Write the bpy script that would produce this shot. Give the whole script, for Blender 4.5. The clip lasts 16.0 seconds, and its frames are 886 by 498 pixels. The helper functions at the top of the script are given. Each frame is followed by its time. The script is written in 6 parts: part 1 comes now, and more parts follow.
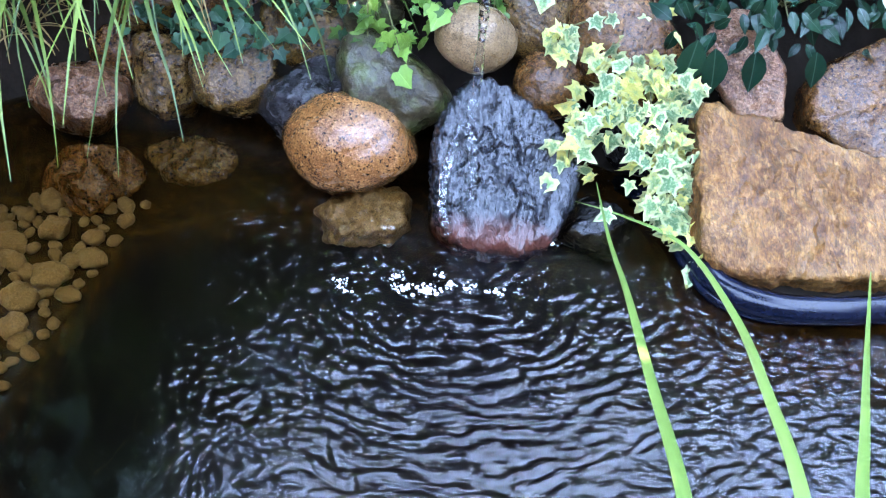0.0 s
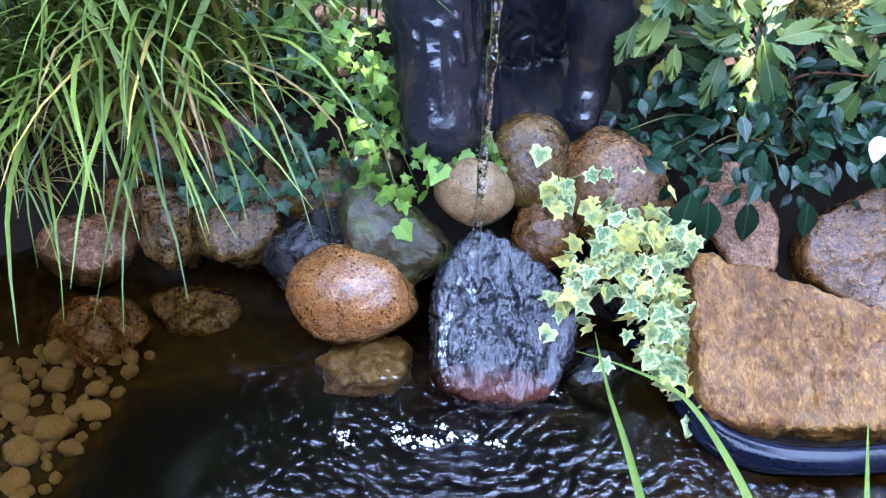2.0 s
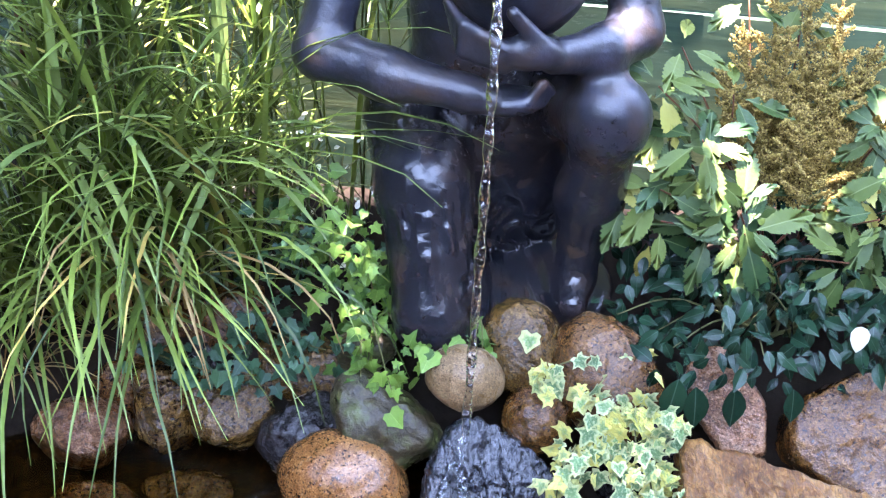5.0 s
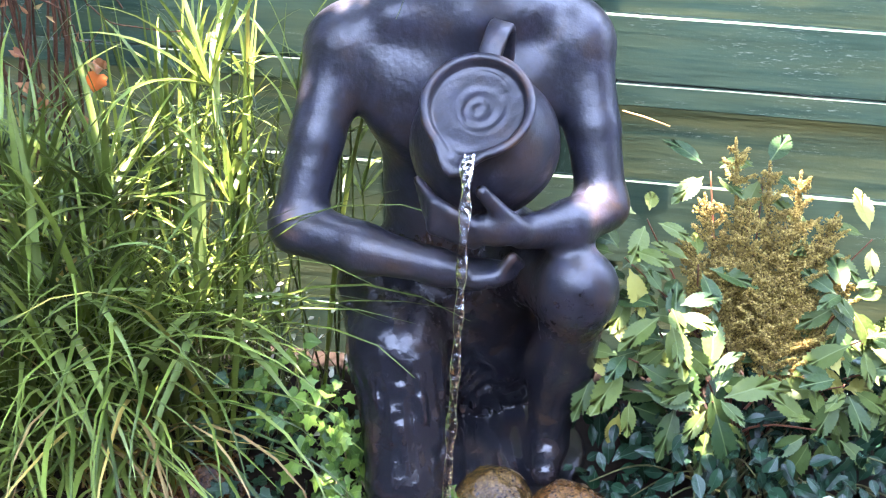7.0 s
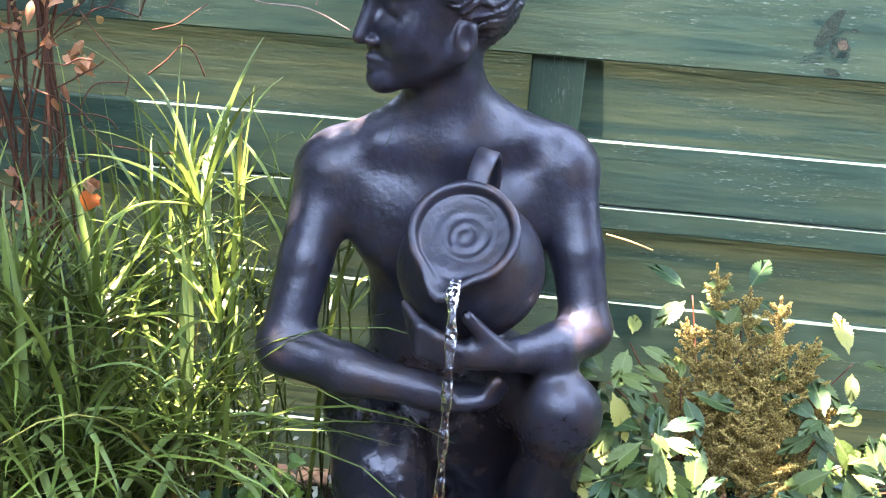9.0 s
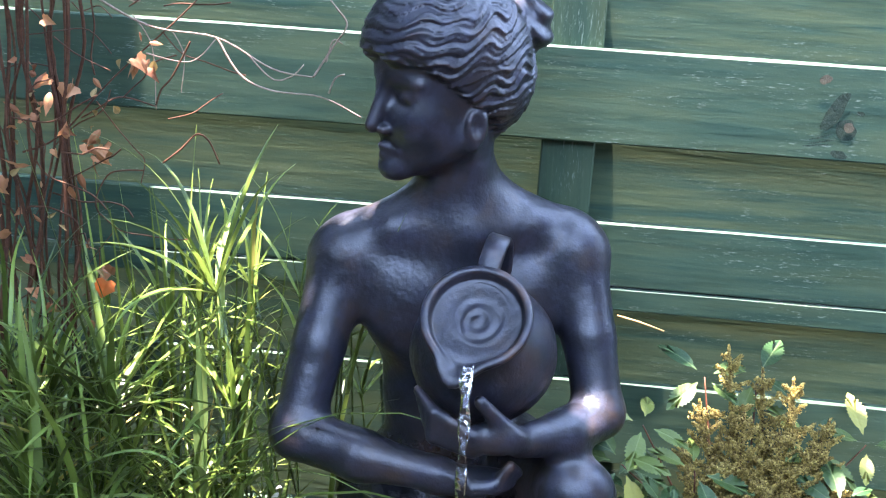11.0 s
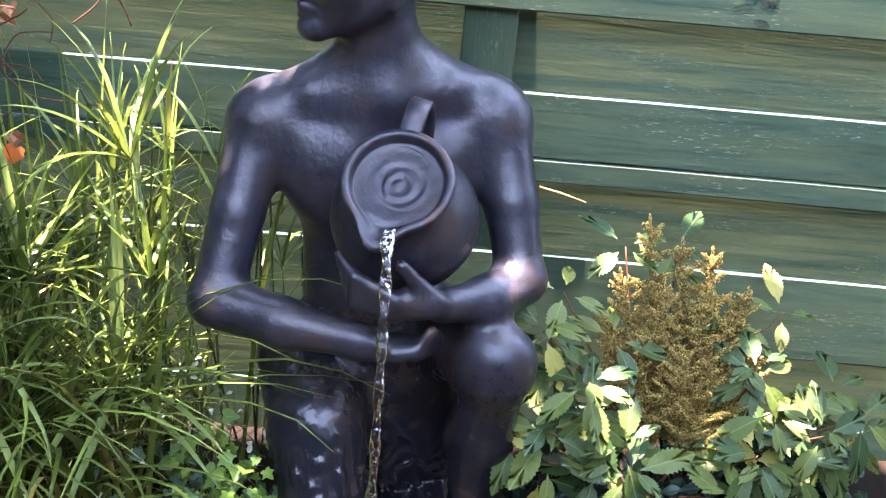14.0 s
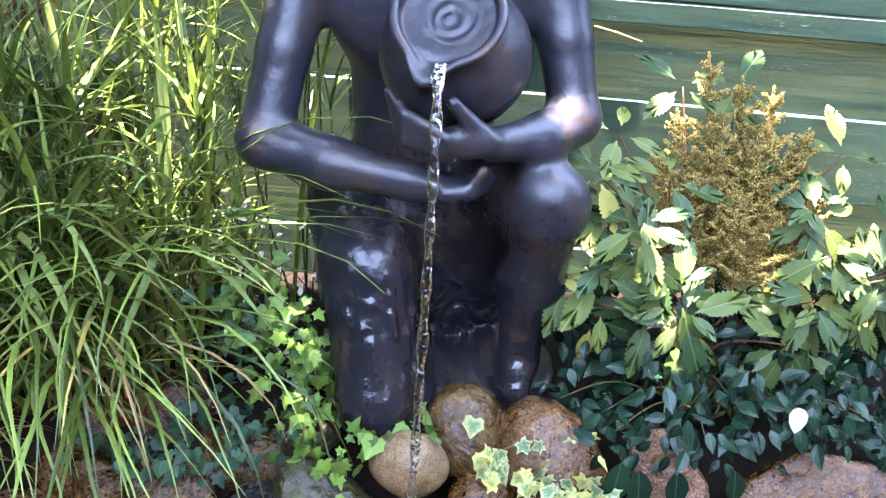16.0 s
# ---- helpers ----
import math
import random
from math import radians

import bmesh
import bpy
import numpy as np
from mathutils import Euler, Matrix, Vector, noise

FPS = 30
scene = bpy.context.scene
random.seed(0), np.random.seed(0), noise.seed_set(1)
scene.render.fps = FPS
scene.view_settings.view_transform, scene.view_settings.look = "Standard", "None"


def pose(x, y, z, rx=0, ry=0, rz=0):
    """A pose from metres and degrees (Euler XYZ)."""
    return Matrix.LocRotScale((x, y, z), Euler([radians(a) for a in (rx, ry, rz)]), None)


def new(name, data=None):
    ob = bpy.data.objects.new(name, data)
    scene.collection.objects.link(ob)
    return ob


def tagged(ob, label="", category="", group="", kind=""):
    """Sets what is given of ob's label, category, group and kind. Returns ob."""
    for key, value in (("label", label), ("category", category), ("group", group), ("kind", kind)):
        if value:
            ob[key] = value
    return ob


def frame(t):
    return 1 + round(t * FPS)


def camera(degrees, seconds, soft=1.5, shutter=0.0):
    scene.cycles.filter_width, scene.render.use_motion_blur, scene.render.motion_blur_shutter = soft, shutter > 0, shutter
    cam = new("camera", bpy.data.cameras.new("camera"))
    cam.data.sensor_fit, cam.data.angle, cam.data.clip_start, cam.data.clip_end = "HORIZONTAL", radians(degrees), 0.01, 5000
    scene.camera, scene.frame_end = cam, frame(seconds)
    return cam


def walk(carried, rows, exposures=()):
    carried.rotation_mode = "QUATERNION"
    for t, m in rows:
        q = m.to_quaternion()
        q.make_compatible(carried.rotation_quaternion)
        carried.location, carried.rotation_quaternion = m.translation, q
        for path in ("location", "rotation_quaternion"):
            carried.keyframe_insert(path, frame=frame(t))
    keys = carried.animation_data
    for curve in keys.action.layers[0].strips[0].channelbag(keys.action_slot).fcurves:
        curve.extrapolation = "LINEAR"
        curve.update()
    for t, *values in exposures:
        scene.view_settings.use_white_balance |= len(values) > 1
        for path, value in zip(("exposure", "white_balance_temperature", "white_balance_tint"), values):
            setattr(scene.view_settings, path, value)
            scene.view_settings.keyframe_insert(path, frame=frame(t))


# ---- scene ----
cam = camera(39.4, 16.0, 1.2)
METRES, EYE, TILT, LEAN, TURN = 0.43, 1.223, -43.0, -3.0, 0.0
ROWS = [
    (0.0, 0.0, 0.0, 0.0, -0.0, 0.0, -0.0),
    (0.5, -0.0015, -0.0239, 0.0205, -0.25, 1.68, 0.36),
    (1.0, -0.0048, -0.0481, 0.0363, -0.16, 3.1, 0.68),
    (1.5, 0.0002, -0.0567, 0.0542, -0.41, 3.87, 0.39),
    (2.0, 0.0012, -0.063, 0.1023, 0.04, 5.57, 0.35),
    (2.5, 0.0224, -0.069, 0.1349, 0.03, 6.29, 0.21),
    (3.0, 0.0419, -0.0834, 0.1579, 0.33, 7.32, 0.5),
    (3.5, 0.038, -0.0934, 0.1879, -0.04, 8.42, 0.35),
    (4.0, 0.022, -0.1167, 0.2392, 0.67, 9.62, 0.14),
    (6.5, 0.0757, -0.2402, 0.3597, -0.83, 15.89, 1.34),
    (7.0, 0.0712, -0.28, 0.3805, -0.68, 17.97, 1.05),
    (7.5, 0.0698, -0.2932, 0.381, -0.75, 18.59, 1.06),
    (8.0, 0.075, -0.3243, 0.4011, -1.35, 20.03, 1.01),
    (8.5, 0.0698, -0.3494, 0.4249, -1.31, 21.71, 0.71),
    (9.0, 0.0648, -0.3653, 0.4377, -1.6, 22.57, 0.63),
    (9.5, 0.0591, -0.3776, 0.458, -1.11, 23.81, 0.45),
    (10.0, 0.0562, -0.4105, 0.4786, -1.01, 25.51, 0.67),
    (12.5, 0.0486, -0.4099, 0.4584, -1.44, 25.9, 0.99),
    (13.0, 0.0454, -0.387, 0.4283, -2.01, 24.31, 1.33),
    (13.5, 0.0526, -0.3728, 0.4102, -3.27, 23.35, 1.54),
    (14.0, 0.0595, -0.3157, 0.3799, -4.34, 21.16, 2.21),
    (14.5, 0.0471, -0.2792, 0.3631, -3.06, 19.46, 1.97),
    (15.0, 0.0437, -0.2487, 0.3568, -2.6, 18.08, 1.35),
    (15.5, 0.0455, -0.2259, 0.3406, -2.39, 16.62, 1.32),
    (16.0, 0.0498, -0.2015, 0.3161, -2.23, 15.1, 1.63),
]
walk(cam, [(t, pose(0, 0, EYE, TILT, LEAN, TURN) @ pose(METRES * x, METRES * y, METRES * z, 90 + pitch, roll, yaw)) for t, x, y, z, yaw, pitch, roll in ROWS],
     exposures=[(0.0, 5.5, 5900, 27), (1.5, 5.3, 5900, 33), (4.0, 5.25, 6050, 35), (6.5, 5.25, 6350, 35), (7.0, 5.2, 6450, 35), (8.0, 5.05, 6600, 35), (9.0, 4.8, 6550, 33), (10.0, 4.5, 6100, 27), (12.5, 4.45, 6100, 27), (14.0, 4.65, 6700, 37), (15.0, 4.9, 6550, 36), (16.0, 5.2, 6400, 34)])

# ---- light ----
SUN = Vector((-0.10, -0.022, 0.99)).normalized()
world = bpy.data.worlds.new("sky")
scene.world = world
world.use_nodes = True
wt = world.node_tree
sky = wt.nodes.new("ShaderNodeTexSky")
sky.sky_type, sky.sun_disc = "NISHITA", False
sky.air_density, sky.dust_density, sky.ozone_density = 1.0, 0.3, 2.0
sky.sun_elevation, sky.sun_rotation = math.asin(SUN.z), math.atan2(SUN.x, SUN.y)
# broken white cloud, unseen, added over the whole sky to give glints on water and bronze
way = wt.nodes.new("ShaderNodeTexCoord")
puff = wt.nodes.new("ShaderNodeTexNoise")
puff.inputs["Scale"].default_value, puff.inputs["Detail"].default_value, puff.inputs["Roughness"].default_value = 2.7, 4.0, 0.5
cover = wt.nodes.new("ShaderNodeValToRGB")
cover.color_ramp.elements[0].position, cover.color_ramp.elements[1].position = 0.39, 0.47
cloud = wt.nodes.new("ShaderNodeMix")
cloud.data_type = "RGBA"
cloud.inputs[7].default_value = (6.9, 10.0, 13.8, 1)
wt.links.new(way.outputs["Generated"], puff.inputs["Vector"])
wt.links.new(puff.outputs["Fac"], cover.inputs[0])
wt.links.new(cover.outputs[0], cloud.inputs[0])
wt.links.new(sky.outputs[0], cloud.inputs[6])
wt.links.new(cloud.outputs[2], wt.nodes["Background"].inputs[0])
wt.nodes["Background"].inputs[1].default_value = 0.05
sun_data = bpy.data.lights.new("sun", "SUN")
sun_data.energy, sun_data.angle, sun_data.color = 4.2, radians(0.55), (1.0, 0.94, 0.84)
sun_ob = new("sun", sun_data)
sun_ob.matrix_world = Matrix.Translation((-6, 4, 9)) @ SUN.to_track_quat("Z", "Y").to_matrix().to_4x4()


# ---- materials ----
def nodes_of(name):
    m = bpy.data.materials.new(name)
    m.use_nodes = True
    t = m.node_tree
    return m, t, t.nodes["Principled BSDF"], t.nodes["Material Output"]


def link(t, a, b):
    t.links.new(a, b)


def noise_node(t, coord, scale, detail=4.0, rough=0.55, dist=0.0):
    n = t.nodes.new("ShaderNodeTexNoise")
    n.inputs["Scale"].default_value, n.inputs["Detail"].default_value = scale, detail
    n.inputs["Roughness"].default_value, n.inputs["Distortion"].default_value = rough, dist
    link(t, coord, n.inputs["Vector"])
    return n.outputs["Fac"]


def ramp_node(t, fac, stops):
    r = t.nodes.new("ShaderNodeValToRGB")
    e = r.color_ramp.elements
    while len(e) < len(stops):
        e.new(0.5)
    for k, (p, c) in zip(e, stops):
        k.position, k.color = p, (*c, 1) if len(c) == 3 else c
    link(t, fac, r.inputs[0])
    return r.outputs["Color"]


def mix_node(t, fac, a, b, mode="MIX"):
    m = t.nodes.new("ShaderNodeMix")
    m.data_type, m.blend_type = "RGBA", mode
    for sock, v in ((m.inputs[0], fac), (m.inputs[6], a), (m.inputs[7], b)):
        if isinstance(v, (int, float)):
            sock.default_value = v
        elif isinstance(v, tuple):
            sock.default_value = (*v, 1)
        else:
            link(t, v, sock)
    return m.outputs[2]


def math_node(t, op, a, b=0.0):
    m = t.nodes.new("ShaderNodeMath")
    m.operation = op
    for sock, v in zip(m.inputs, (a, b)):
        if isinstance(v, (int, float)):
            sock.default_value = v
        else:
            link(t, v, sock)
    return m.outputs[0]


def bump_node(t, height, strength, distance, normal=None):
    b = t.nodes.new("ShaderNodeBump")
    b.inputs["Strength"].default_value, b.inputs["Distance"].default_value = strength, distance
    link(t, height, b.inputs["Height"])
    if normal is not None:
        link(t, normal, b.inputs["Normal"])
    return b.outputs["Normal"]


def coords(t, kind="Object", scale=(1, 1, 1), turn=(0, 0, 0)):
    c = t.nodes.new("ShaderNodeTexCoord")
    m = t.nodes.new("ShaderNodeMapping")
    m.inputs["Scale"].default_value = scale
    m.inputs["Rotation"].default_value = [radians(a) for a in turn]
    link(t, c.outputs[kind], m.inputs["Vector"])
    return m.outputs[0]


def rock_material(name, dark, mid, light, speck=0.0, wet=0.5, grain=120.0, vein=0.0, stretch=(1, 1, 1), relief=1.0, turn=(0, 0, 0), moss=0.0, base_tint=None):
    """Stone: large stains, mineral grain, pits and a partly wet gloss."""
    m, t, p, _ = nodes_of(name)
    coat, wet = wet, min(wet, 1.0)
    c = coords(t, "Object", stretch, turn)
    big, mid_n = noise_node(t, c, 14, 6, 0.6, 0.4), noise_node(t, c, 45, 5, 0.65)
    fine = noise_node(t, c, grain * 2.2, 3, 0.7)
    deep = tuple(x * 0.55 for x in dark)
    col = ramp_node(t, big, [(0.34, dark), (0.5, mid), (0.64, light)])
    col = mix_node(t, 0.55, col, ramp_node(t, mid_n, [(0.36, deep), (0.47, dark), (0.54, mid), (0.66, light)]))
    col = mix_node(t, 0.35, col, ramp_node(t, fine, [(0.38, deep), (0.52, mid), (0.66, tuple(min(1, x * 1.3) for x in light))]))
    if speck:
        pits = ramp_node(t, noise_node(t, c, grain * 1.5, 2, 0.5), [(0.55, (0, 0, 0)), (0.62, (1, 1, 1))])
        dots = math_node(t, "MULTIPLY", math_node(t, "MULTIPLY", pits, ramp_node(t, noise_node(t, c, grain * 0.55, 3, 0.7), [(0.40, (0, 0, 0)), (0.50, (1, 1, 1))])), speck)
        col = mix_node(t, dots, col, tuple(x * 0.16 for x in dark))
        col = mix_node(t, math_node(t, "MULTIPLY", ramp_node(t, noise_node(t, c, grain * 1.3, 2, 0.6), [(0.6, (0, 0, 0)), (0.72, (1, 1, 1))]), 0.5 * speck), col, tuple(min(1, x * 1.7) for x in light))
    if vein:
        w = noise_node(t, coords(t, "Object", (4 * stretch[0], 1.1 * stretch[1], 3 * stretch[2]), turn), 30, 5, 0.6, 1.2)
        col = mix_node(t, math_node(t, "MULTIPLY", ramp_node(t, w, [(0.46, (0, 0, 0)), (0.5, (1, 1, 1)), (0.54, (0, 0, 0))]), vein), col, tuple(x * 0.3 for x in dark))
    if moss:
        mf = math_node(t, "MULTIPLY", ramp_node(t, noise_node(t, c, 22, 5, 0.7), [(0.45, (0, 0, 0)), (0.62, (1, 1, 1))]), moss)
        col = mix_node(t, mf, col, (0.07, 0.10, 0.025))
    if base_tint:
        sp = t.nodes.new("ShaderNodeSeparateXYZ")
        link(t, coords(t, "Object"), sp.inputs[0])
        low = ramp_node(t, math_node(t, "MULTIPLY_ADD", math_node(t, "ADD", sp.outputs["Y"], math_node(t, "MULTIPLY", big, 0.10)), 4.0), [(0.36, (1, 1, 1)), (0.50, (0, 0, 0))])
        low.node.inputs[0].links[0].from_node.inputs[2].default_value = 0.62
        col = mix_node(t, low, col, base_tint)
    link(t, col, p.inputs["Base Color"])
    damp = ramp_node(t, noise_node(t, c, 20, 4, 0.6, 0.8), [(0.40, (1, 1, 1)), (0.62, (0, 0, 0))])
    r = math_node(t, "MULTIPLY_ADD", damp, 0.5 * (1 - wet) + 0.12)
    r.node.inputs[2].default_value = 0.16 + 0.25 * (1 - wet)
    link(t, r, p.inputs["Roughness"])
    h = math_node(t, "ADD", math_node(t, "MULTIPLY", mid_n, 1.0), math_node(t, "MULTIPLY", fine, 0.08))
    h = math_node(t, "ADD", h, math_node(t, "MULTIPLY", big, 1.6))
    nrm = bump_node(t, h, 1.0, 0.0060 * relief)
    link(t, nrm, p.inputs["Normal"])
    link(t, nrm, p.inputs["Coat Normal"])
    p.inputs["Specular IOR Level"].default_value = 0.22
    p.inputs["Coat Weight"].default_value, p.inputs["Coat Roughness"].default_value = 0.34 * coat, 0.06
    return m


def leaf_material(name, low, high, gloss=0.35, thin=0.35, vein=0.0, per="object", spot=None):
    m, t, p, out = nodes_of(name)
    c = coords(t, "Generated")
    if per == "object":
        rnd = t.nodes.new("ShaderNodeObjectInfo").outputs["Random"]
    else:
        rnd = t.nodes.new("ShaderNodeNewGeometry").outputs["Random Per Island"]
    oc = coords(t, "Object")
    unit = 4.5 if per == "object" else 60.0
    blotch = noise_node(t, oc, unit, 3)
    f = math_node(t, "ADD", math_node(t, "MULTIPLY", rnd, 0.75), math_node(t, "MULTIPLY", blotch, 0.3))
    col = ramp_node(t, f, [(0.05, low), (0.55, tuple((a + b) / 2 for a, b in zip(low, high))), (0.95, high)])
    if vein:
        sx = t.nodes.new("ShaderNodeSeparateXYZ")
        link(t, oc, sx.inputs[0])
        rib = ramp_node(t, math_node(t, "ABSOLUTE", sx.outputs["X"]), [(0.006, (0.3, 0.3, 0.3)), (0.016, (0, 0, 0))])
        col = mix_node(t, rib, col, tuple(min(1, x * 1.5 + 0.06) for x in high))
    if spot:
        sel = ramp_node(t, rnd, [(spot[1] - 0.01, (0, 0, 0)), (spot[1] + 0.01, (1, 1, 1))])
        col = mix_node(t, sel, col, spot[0])
    link(t, col, p.inputs["Base Color"])
    p.inputs["Roughness"].default_value = gloss
    p.inputs["Specular IOR Level"].default_value = 0.28
    w = t.nodes.new("ShaderNodeTexWave")
    w.inputs["Scale"].default_value, w.inputs["Distortion"].default_value = unit * 0.6, 1.5
    link(t, oc, w.inputs["Vector"])
    h = math_node(t, "ADD", math_node(t, "MULTIPLY", w.outputs["Fac"], 0.05), noise_node(t, oc, unit * 1.2, 3))
    link(t, bump_node(t, h, 0.35 + vein, 0.003 if per == "object" else 0.002), p.inputs["Normal"])
    tr = t.nodes.new("ShaderNodeBsdfTranslucent")
    link(t, col, tr.inputs["Color"])
    mx = t.nodes.new("ShaderNodeMixShader")
    mx.inputs[0].default_value = thin
    link(t, p.outputs[0], mx.inputs[1])
    link(t, tr.outputs[0], mx.inputs[2])
    link(t, mx.outputs[0], out.inputs["Surface"])
    return m


def variegated_material(name):
    """Ivy with an irregular cream margin round a green heart."""
    m, t, p, out = nodes_of(name)
    rnd = t.nodes.new("ShaderNodeObjectInfo").outputs["Random"]
    oc = coords(t, "Object")
    at = t.nodes.new("ShaderNodeAttribute")
    at.attribute_name = "margin"
    core = ramp_node(t, math_node(t, "ADD", math_node(t, "MULTIPLY", rnd, 0.6), math_node(t, "MULTIPLY", noise_node(t, oc, 3, 3), 0.5)), [(0.1, (0.05, 0.13, 0.055)), (0.5, (0.13, 0.24, 0.08)), (0.9, (0.32, 0.38, 0.11))])
    core = mix_node(t, ramp_node(t, noise_node(t, oc, 7, 3, 0.6), [(0.5, (0, 0, 0)), (0.62, (1, 1, 1))]), core, (0.26, 0.33, 0.17))
    rim = ramp_node(t, rnd, [(0.3, (0.40, 0.44, 0.20)), (0.8, (0.50, 0.47, 0.11))])
    f = math_node(t, "ADD", math_node(t, "ADD", at.outputs["Fac"], math_node(t, "MULTIPLY", noise_node(t, oc, 4, 4, 0.7), 0.9)), math_node(t, "MULTIPLY", rnd, 0.42))
    col = mix_node(t, ramp_node(t, math_node(t, "MULTIPLY", f, 0.5), [(0.46, (0, 0, 0)), (0.58, (1, 1, 1))]), core, rim)
    link(t, col, p.inputs["Base Color"])
    p.inputs["Roughness"].default_value = 0.38
    link(t, bump_node(t, noise_node(t, oc, 5, 4), 0.5, 0.05), p.inputs["Normal"])
    tr = t.nodes.new("ShaderNodeBsdfTranslucent")
    link(t, col, tr.inputs["Color"])
    mx = t.nodes.new("ShaderNodeMixShader")
    mx.inputs[0].default_value = 0.22
    link(t, p.outputs[0], mx.inputs[1])
    link(t, tr.outputs[0], mx.inputs[2])
    link(t, mx.outputs[0], out.inputs["Surface"])
    return m


def plain_material(name, low, high, rough=0.6, scale=30, relief=0.3, depth=0.004, metal=0.0, stretch=(1, 1, 1), spread=0.12):
    m, t, p, _ = nodes_of(name)
    c = coords(t, "Object", stretch)
    n1, n2 = noise_node(t, c, scale, 6, 0.6), noise_node(t, c, scale * 6, 4, 0.7)
    f = math_node(t, "ADD", math_node(t, "MULTIPLY", n1, 0.65), math_node(t, "MULTIPLY", n2, 0.35))
    link(t, ramp_node(t, f, [(0.32, low), (0.68, high)]), p.inputs["Base Color"])
    r = math_node(t, "MULTIPLY_ADD", n1, spread * 2)
    r.node.inputs[2].default_value = rough - spread
    link(t, r, p.inputs["Roughness"])
    p.inputs["Metallic"].default_value = metal
    link(t, bump_node(t, f, relief, depth), p.inputs["Normal"])
    p.inputs["Specular IOR Level"].default_value = 0.15
    return m


def bronze_material():
    """Dark patinated cast metal, rubbed brown, with a blue-grey sheen painted on above, glossier where it is wet."""
    m, t, p, _ = nodes_of("dark_bronze")
    c = coords(t, "Object")
    big, fine = noise_node(t, c, 11, 5, 0.6, 0.5), noise_node(t, c, 160, 4, 0.7)
    col = ramp_node(t, big, [(0.30, (0.005, 0.005, 0.008)), (0.52, (0.0095, 0.0105, 0.0135)), (0.72, (0.034, 0.021, 0.014))])
    g = t.nodes.new("ShaderNodeNewGeometry")
    edge = ramp_node(t, g.outputs["Pointiness"], [(0.515, (0, 0, 0)), (0.56, (1, 1, 1))])
    rub = math_node(t, "MULTIPLY", edge, ramp_node(t, noise_node(t, c, 25, 4), [(0.45, (0, 0, 0)), (0.65, (1, 1, 1))]))
    col = mix_node(t, math_node(t, "MULTIPLY", rub, 0.55), col, (0.09, 0.045, 0.025))
    spots = ramp_node(t, noise_node(t, c, 48, 6, 0.75), [(0.52, (0, 0, 0)), (0.68, (1, 1, 1))])
    col = mix_node(t, math_node(t, "MULTIPLY", spots, 0.25), col, (0.030, 0.017, 0.012))
    p.inputs["Metallic"].default_value = 0.0
    p.inputs["Specular IOR Level"].default_value = 0.45
    sx = t.nodes.new("ShaderNodeSeparateXYZ")
    link(t, g.outputs["Position"], sx.inputs[0])
    wet = ramp_node(t, math_node(t, "ADD", sx.outputs["Z"], math_node(t, "MULTIPLY", big, 0.25)), [(0.56, (0.0, 0.0, 0.0)), (0.76, (0.27, 0.27, 0.27))])
    # blue-grey patina mottling that also paints the sky's sheen on the upper body
    sheen_mottle = ramp_node(t, noise_node(t, c, 34, 7, 0.72, 0.6), [(0.44, (0, 0, 0)), (0.64, (1, 1, 1))])
    col = mix_node(t, math_node(t, "MULTIPLY", math_node(t, "MULTIPLY", sheen_mottle, wet), 2.3), col, (0.024, 0.025, 0.040))
    link(t, col, p.inputs["Base Color"])
    mott = ramp_node(t, noise_node(t, c, 75, 5, 0.7), [(0.38, (0, 0, 0)), (0.62, (1, 1, 1))])
    r = math_node(t, "ADD", wet, math_node(t, "ADD", math_node(t, "MULTIPLY", fine, 0.10), math_node(t, "MULTIPLY", mott, 0.12)))
    link(t, r, p.inputs["Roughness"])
    h = math_node(t, "ADD", math_node(t, "MULTIPLY", noise_node(t, c, 60, 4), 1.0), math_node(t, "MULTIPLY", fine, 0.18))
    link(t, bump_node(t, h, 0.8, 0.0019), p.inputs["Normal"])
    return m


